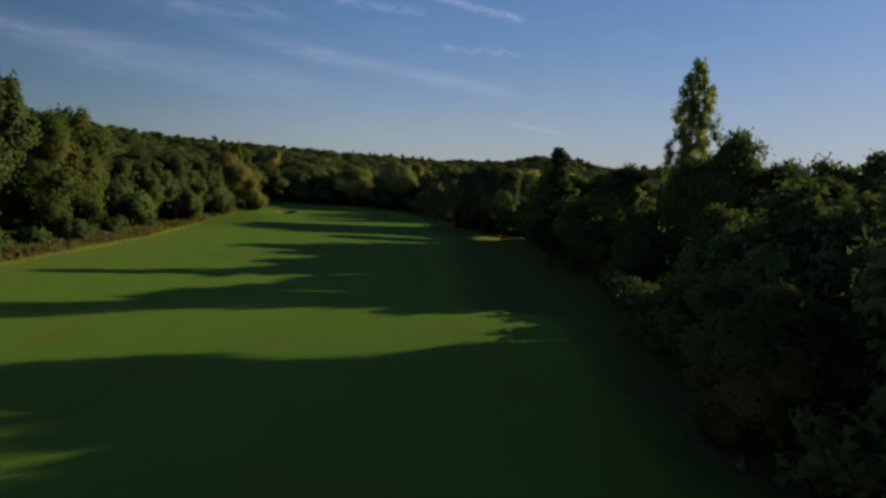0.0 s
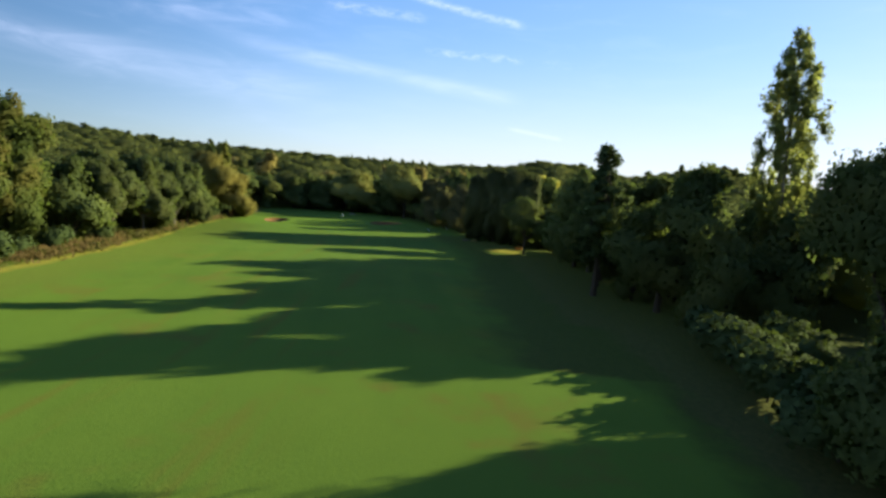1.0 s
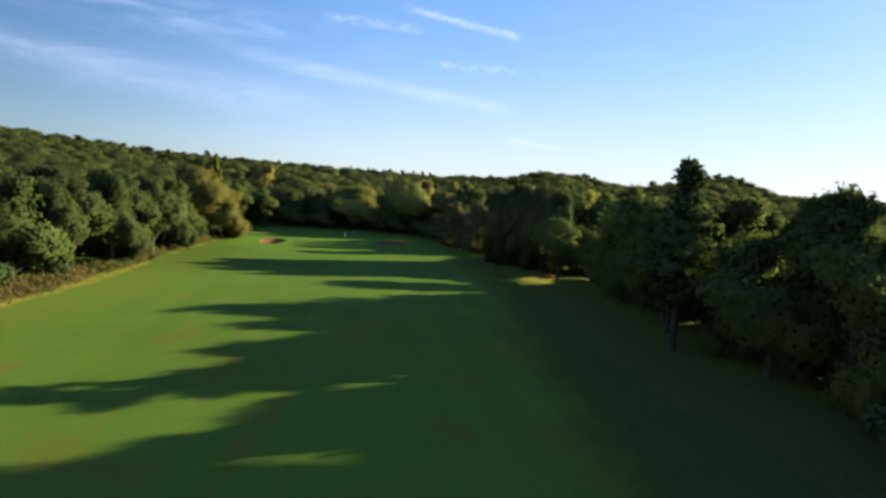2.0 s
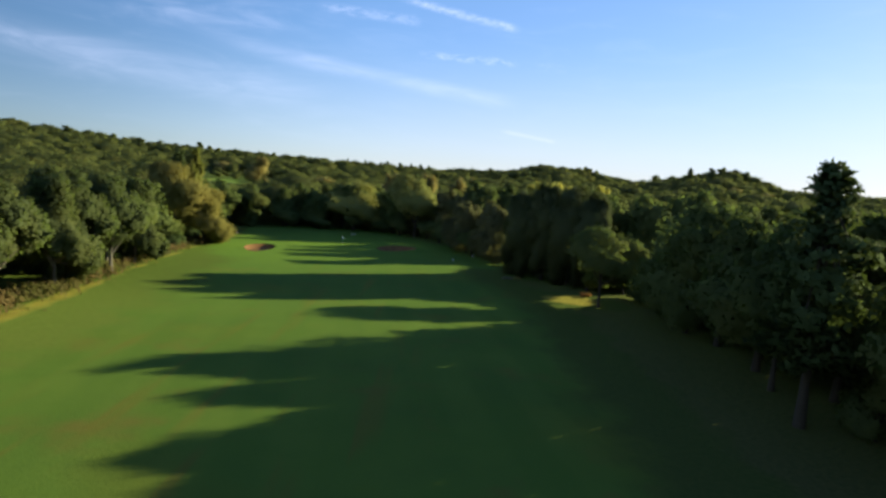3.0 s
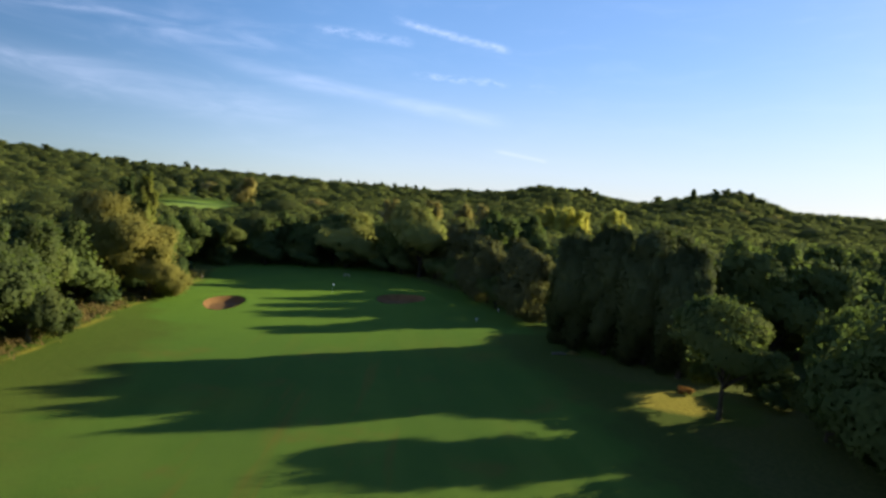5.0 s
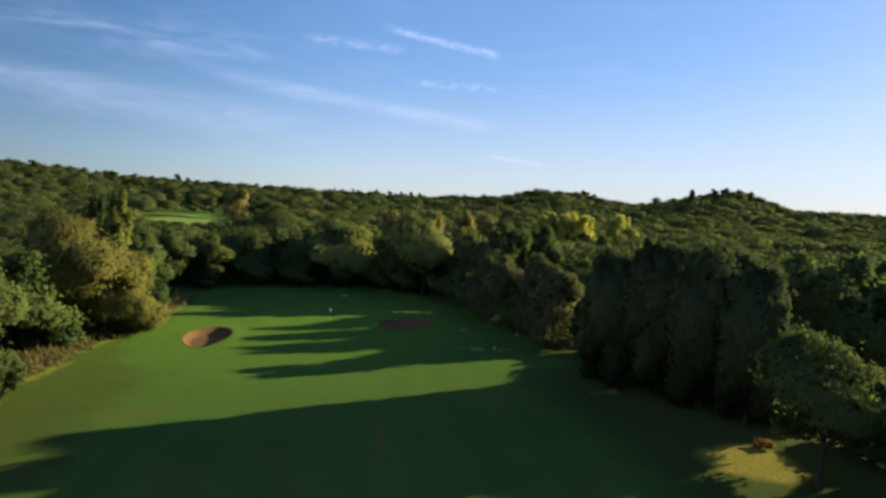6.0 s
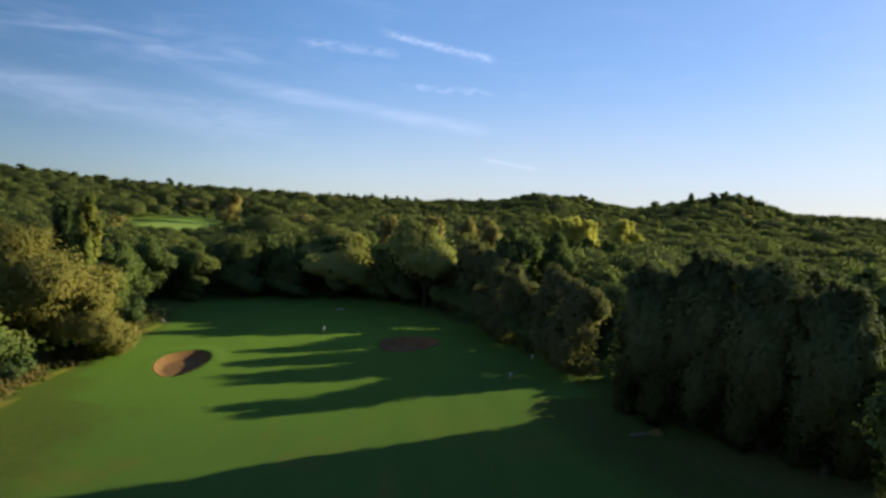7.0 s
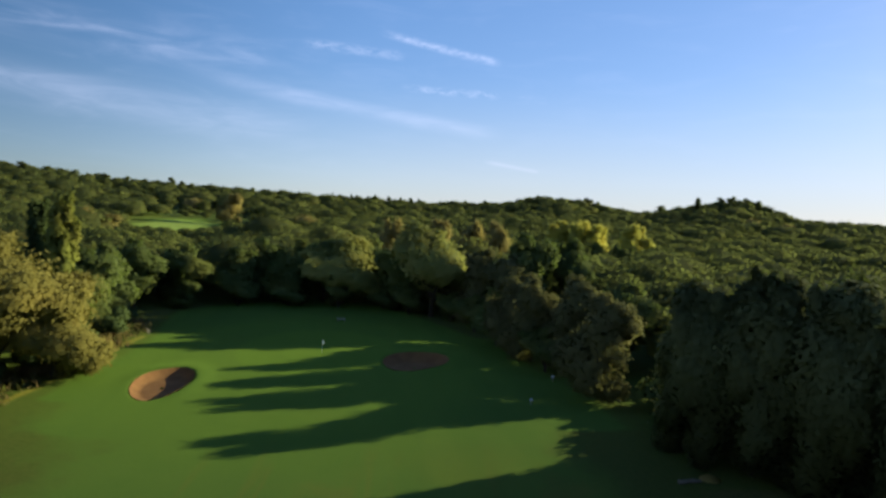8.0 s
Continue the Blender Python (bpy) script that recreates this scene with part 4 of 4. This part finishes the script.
def woodland():
    rng = np.random.default_rng(5)
    taken = np.array([(t[1], t[2]) for t in LEFT_TREES + BACK_TREES + RIGHT_TREES + YELLOW_TREES])
    spots = []
    for lo, hi, step in ((0, 170, 8.5), (170, 330, 12.0), (330, 620, 15.0), (620, 960, 19.0)):
        n = int(2 * 960 / step)
        ij = np.stack(np.meshgrid(np.arange(n), np.arange(n)), -1).reshape(-1, 2) * step - 960 + (15, 110)
        p = ij + rng.uniform(-0.47, 0.47, ij.shape) * step
        d = p - (15, 110)
        r, az = np.hypot(d[:, 0], d[:, 1]), np.degrees(np.arctan2(d[:, 0], d[:, 1]))
        ok = (r >= lo) & (r < hi) & (np.abs(az) < (170 if hi < 200 else 54))
        spots.append(p[ok])
    p = np.concatenate(spots)
    ok = (open_ground(p[:, 0], p[:, 1]) < -6.5) & (field_space(p[:, 0], p[:, 1]) > 1.06) & (p[:, 1] > -70)
    ok &= np.array([np.hypot(*(taken - q).T).min() > 6.0 for q in p])
    ok &= (p[:, 1] > 225) | (p[:, 0] < -30) | (p[:, 0] > 74) | ((p[:, 1] > 170) & (p[:, 0] > 50))
    for cx, cy, half in ((46.5, 142.4, 8.0), (33, 51.5, 7.5), (30, 170.5, 7.0)):
        way = (p - (cx, cy)) @ np.array([-math.sin(radians(SUN_TURN)), math.cos(radians(SUN_TURN))])
        ok &= (np.abs(way) > half) | (p[:, 0] < 40) | (p[:, 0] > 105)
    p = p[ok]
    d = p - (15, 110)
    r, az = np.hypot(d[:, 0], d[:, 1]), np.degrees(np.arctan2(d[:, 0], d[:, 1]))
    h = (9.6 + 4.2 * rng.random(len(p)) ** 1.5 + 2.2 * np.sin(p[:, 0] * 0.05 + 2) * np.sin(p[:, 1] * 0.043)) * np.where(rng.random(len(p)) < 0.05, 1.3, 1.0)
    h = np.where((field_space(p[:, 0], p[:, 1]) < 2.2) & (r < 500) & (np.abs(az + 24) < 6), np.minimum(h, 8.5), h)
    h = np.where((field_space(p[:, 0], p[:, 1]) < 2.0) & (az > -24) & (r > 380) & (r < 640), np.minimum(h, 5.5), h)
    h = np.where((r > 200) & (r < 300) & (np.abs(az - 15) < 5), np.minimum(h, 9.5), h)
    wide = rng.uniform(0.42, 0.66, len(p)) * h * np.where(r > 620, 1.75, np.where(r > 330, 1.45, np.where(r > 170, 1.3, 1.1)))
    tone = rng.random(len(p)) + 0.25 * np.sin(p[:, 0] * 0.021) * np.cos(p[:, 1] * 0.017)
    kind = np.where(tone < 0.45, 0, np.where(tone < 0.86, 1, np.where(tone < 1.16, 2, 3)))
    gz = terrain(p[:, 0], p[:, 1])
    names = [("wood_dark", "dark green"), ("wood_mid", "mid green"), ("wood_olive", "olive and yellow green"), ("brown", "browning")]
    for k, (leaf, words) in enumerate(names):
        vs, ts, ns, at = [], [], [], 0
        for lo, hi, count, size in ((0, 170, 480, 0.76), (170, 330, 350, 0.85), (330, 620, 230, 1.15), (620, 2000, 110, 1.8)):
            use = np.nonzero((kind == k) & (r >= lo) & (r < hi))[0]
            n = len(use)
            if not n:
                continue
            lobes = units(rng, n * 8).reshape(n, 8, 3)
            lobes[..., 2] = np.abs(lobes[..., 2]) * 0.9 - 0.15

            def swell(dirs):
                dots = np.einsum("nid,nkd->nik", dirs, lobes)
                return 0.80 + 0.24 * np.clip(dots, 0, 1).max(2) ** 5

            dirs = units(rng, n * count).reshape(n, count, 3)
            dirs[..., 2] = np.where(dirs[..., 2] < -0.25, -dirs[..., 2], dirs[..., 2])
            deep = 0.46 if hi < 900 else 0.62
            rad = np.stack([wide[use], wide[use], h[use] * deep], 1)[:, None]
            mid = np.stack([p[use, 0], p[use, 1], gz[use] + h[use] * (1 - deep)], 1)[:, None]
            c = mid + dirs * rad * (swell(dirs) * rng.uniform(0.84, 1.12, (n, count)))[..., None]
            # each bough bulges: normals lean from the tree's dome towards the nearest bough
            near = np.take_along_axis(lobes, np.einsum("nid,nkd->nik", dirs, lobes).argmax(2)[..., None], 1)
            face = unit(unit(dirs / rad) + 0.3 * (dirs - near) + (0, 0, 0.55))
            v, t, vn = cards(rng, c.reshape(-1, 3), face.reshape(-1, 3), size * rng.uniform(0.6, 1.35, n * count), 0.5, soft=0.92)
            vs.append(v)
            ns.append(vn)
            ts.append(t + at)
            at += len(v)
            cd = np.broadcast_to(ICO_V, (n, *ICO_V.shape))
            cv = mid + cd * rad * (swell(cd) * (0.88 if lo < 600 else 0.97))[..., None]
            vs.append(cv.reshape(-1, 3))
            ns.append(np.broadcast_to(unit(unit(cd / rad) + (0, 0, 0.6)), cv.shape).reshape(-1, 3))
            ts.append((ICO_F[None] + (np.arange(n) * len(ICO_V))[:, None, None]).reshape(-1, 3) + at)
            at += cv.shape[0] * cv.shape[1]
        me = mesh_of("woodland", np.concatenate(vs), None, np.concatenate(ts), [LEAF[leaf]], True, np.concatenate(ns))
        tagged(new("woodland", me), f"{words} trees of the dense wood over the hills", "woodland", kind="stuff")


woodland()

# ---- dry bracken along the wood's edge ----


def bracken():
    rng = np.random.default_rng(9)
    n = 24000
    y = rng.uniform(38, 216, n)
    x = left_edge(y) + rng.normal(-2.4, 1.4, n)
    keep = rng.random(n) < 0.35 + 0.65 * (np.sin(y * 0.31) * np.sin(y * 0.113 + 1) > -0.25)
    x, y = x[keep], y[keep]
    z = terrain(x, y) + rng.uniform(0.05, 1.1, len(x)) ** 1.4
    away = unit(np.stack([rng.normal(0.5, 0.5, len(x)), rng.normal(0, 0.5, len(x)), np.full(len(x), 0.8)], 1))
    v, q, vn = cards(rng, np.stack([x, y, z], 1), away, rng.uniform(0.15, 0.36, len(x)), 0.3, -2.5, 2.6)
    me = mesh_of("bracken", v, None, q, [LEAF["fern"]], True, vn)
    tagged(new("bracken", me), "tan dry bracken and long grass at the wood's edge", "bracken", kind="stuff")


bracken()

# ---- flag ----


def build_flag(x, y):
    base = new("golf_flag")
    base.location = (x, y, height_at(x, y))
    bm = bmesh.new()
    bmesh.ops.create_cone(bm, segments=10, radius1=0.012, radius2=0.010, depth=2.2, cap_ends=True, matrix=Matrix.Translation((0, 0, 1.0)))
    part("flagpole", bm, WHITE_PAINT, base)
    bm = bmesh.new()
    rows = []
    for i in range(9):
        u = i / 8
        dip = 0.03 * math.sin(u * 7)
        rows.append([bm.verts.new((0.012 + u * 0.26, dip + side, z - 0.16 * u)) for side in (0.0, 0.006) for z in (2.08, 1.66)])
    for a, b in zip(rows, rows[1:]):
        bm.faces.new((a[0], a[1], b[1], b[0]))
        bm.faces.new((a[2], b[2], b[3], a[3]))
    bmesh.ops.recalc_face_normals(bm, faces=bm.faces)
    part("flag_cloth", bm, FLAG_CLOTH, base, "white pennant")
    tagged(base, "white golf flag on a thin pole on the green", "flag")


build_flag(0.0, 200.0)


# ---- small things on the grass ----


def box(sx, sy, sz, at=(0, 0, 0), bevel=0.01, turn=None):
    """A bevelled block of that size, centred at a place."""
    bm = bmesh.new()
    bmesh.ops.create_cube(bm, size=1.0, matrix=Matrix.Diagonal((sx, sy, sz, 1)))
    bmesh.ops.bevel(bm, geom=bm.edges[:], offset=bevel, segments=1, affect="EDGES")
    m = Matrix.Translation(at)
    bmesh.ops.transform(bm, matrix=m @ turn if turn else m, verts=bm.verts[:])
    return bm


def build_bench(x, y, turn):
    base = new("park_bench")
    base.matrix_basis = pose(x, y, height_at(x, y), 0, 0, turn)
    for k in range(3):
        part("seat_plank", box(1.6, 0.12, 0.035, (0, -0.14 + 0.14 * k, 0.45)), WEATHERED_WOOD, base)
    for k in range(2):
        part("back_plank", box(1.6, 0.03, 0.11, (0, 0.23 + 0.03 * k, 0.62 + 0.17 * k)), WEATHERED_WOOD, base)
    for side in (-0.62, 0.62):
        for depth in (-0.16, 0.18):
            part("leg", box(0.07, 0.07, 0.48 if depth < 0 else 0.90, (side, depth, 0.215 if depth < 0 else 0.425)), WEATHERED_WOOD, base)
    tagged(base, "weathered wooden bench on the grass below the trees", "bench", "benches round the green")


build_bench(-1.0, 227.0, 185)
build_bench(-29.6, 208.5, 120)


def build_marker(x, y):
    base = new("fairway_marker")
    base.location = (x, y, height_at(x, y))
    bm = bmesh.new()
    bmesh.ops.create_cone(bm, segments=16, radius1=0.05, radius2=0.04, depth=0.45, cap_ends=True, matrix=Matrix.Translation((0, 0, 0.18)))
    part("stake", bm, MARKER_GREY, base)
    bm = bmesh.new()
    bmesh.ops.create_uvsphere(bm, u_segments=20, v_segments=12, radius=0.21)
    bmesh.ops.transform(bm, matrix=Matrix.Translation((0, 0, 0.58)) @ Matrix.Diagonal((1, 1, 0.92, 1)), verts=bm.verts[:])
    part("ball", bm, MARKER_GREY, base, "round grey painted ball", True)
    tagged(base, "weathered grey ball marker on a short stake in grass", "marker", "fairway markers")


build_marker(28.0, 180.2)
build_marker(33.0, 191.0)


def build_log(x, y, turn, length, girth):
    t = np.linspace(-0.5, 0.5, 9)
    path = np.stack([t * length, 0.06 * np.sin(t * 5), girth * 0.9 + 0.03 * np.cos(t * 7)], 1)
    v, q = tube(path, girth * (1 + 0.12 * np.sin(t * 9) - 0.25 * t), 12)
    ends = [np.arange(12)[::-1], 96 + np.arange(12)]
    bm = bmesh.new()
    verts = [bm.verts.new(p) for p in v]
    for f in q.tolist() + [e.tolist() for e in ends]:
        bm.faces.new([verts[k] for k in f])
    me = bpy.data.meshes.new("fallen_log")
    bm.to_mesh(me)
    bm.free()
    me.materials.append(BARK_PALE)
    ob = new("fallen_log", me)
    ob.matrix_basis = pose(x, y, height_at(x, y), 0, 0, turn)
    tagged(ob, "pale fallen log lying at the foot of the cypresses", "log")


build_log(37.9, 160.6, 8, 2.1, 0.17)


def build_heap(x, y):
    rng = np.random.default_rng(21)
    n = 900
    a, d = rng.uniform(0, 2 * np.pi, n), np.sqrt(rng.random(n))
    p = np.stack([0.9 * d * np.cos(a), 0.7 * d * np.sin(a), 0.42 * (1 - d ** 2) * rng.uniform(0.75, 1.05, n) + 0.03], 1)
    v, q, vn = cards(rng, p, unit(np.stack([p[:, 0], p[:, 1], 0.6 + 0 * p[:, 2]], 1)), rng.uniform(0.08, 0.2, n), 0.5)
    core = ICO2_V * (0.8, 0.6, 0.34) + (0, 0, 0.02)
    me = mesh_of("leaf_heap", np.concatenate([v, core]), None, np.concatenate([q, ICO2_F + len(v)]), [LEAF["brown"]], True, np.concatenate([vn, ICO2_V]))
    ob = new("leaf_heap", me)
    ob.location = (x, y, height_at(x, y))
    tagged(ob, "low heap of brown leaves on the grass", "leaf heap")


build_heap(40.0, 161.3)
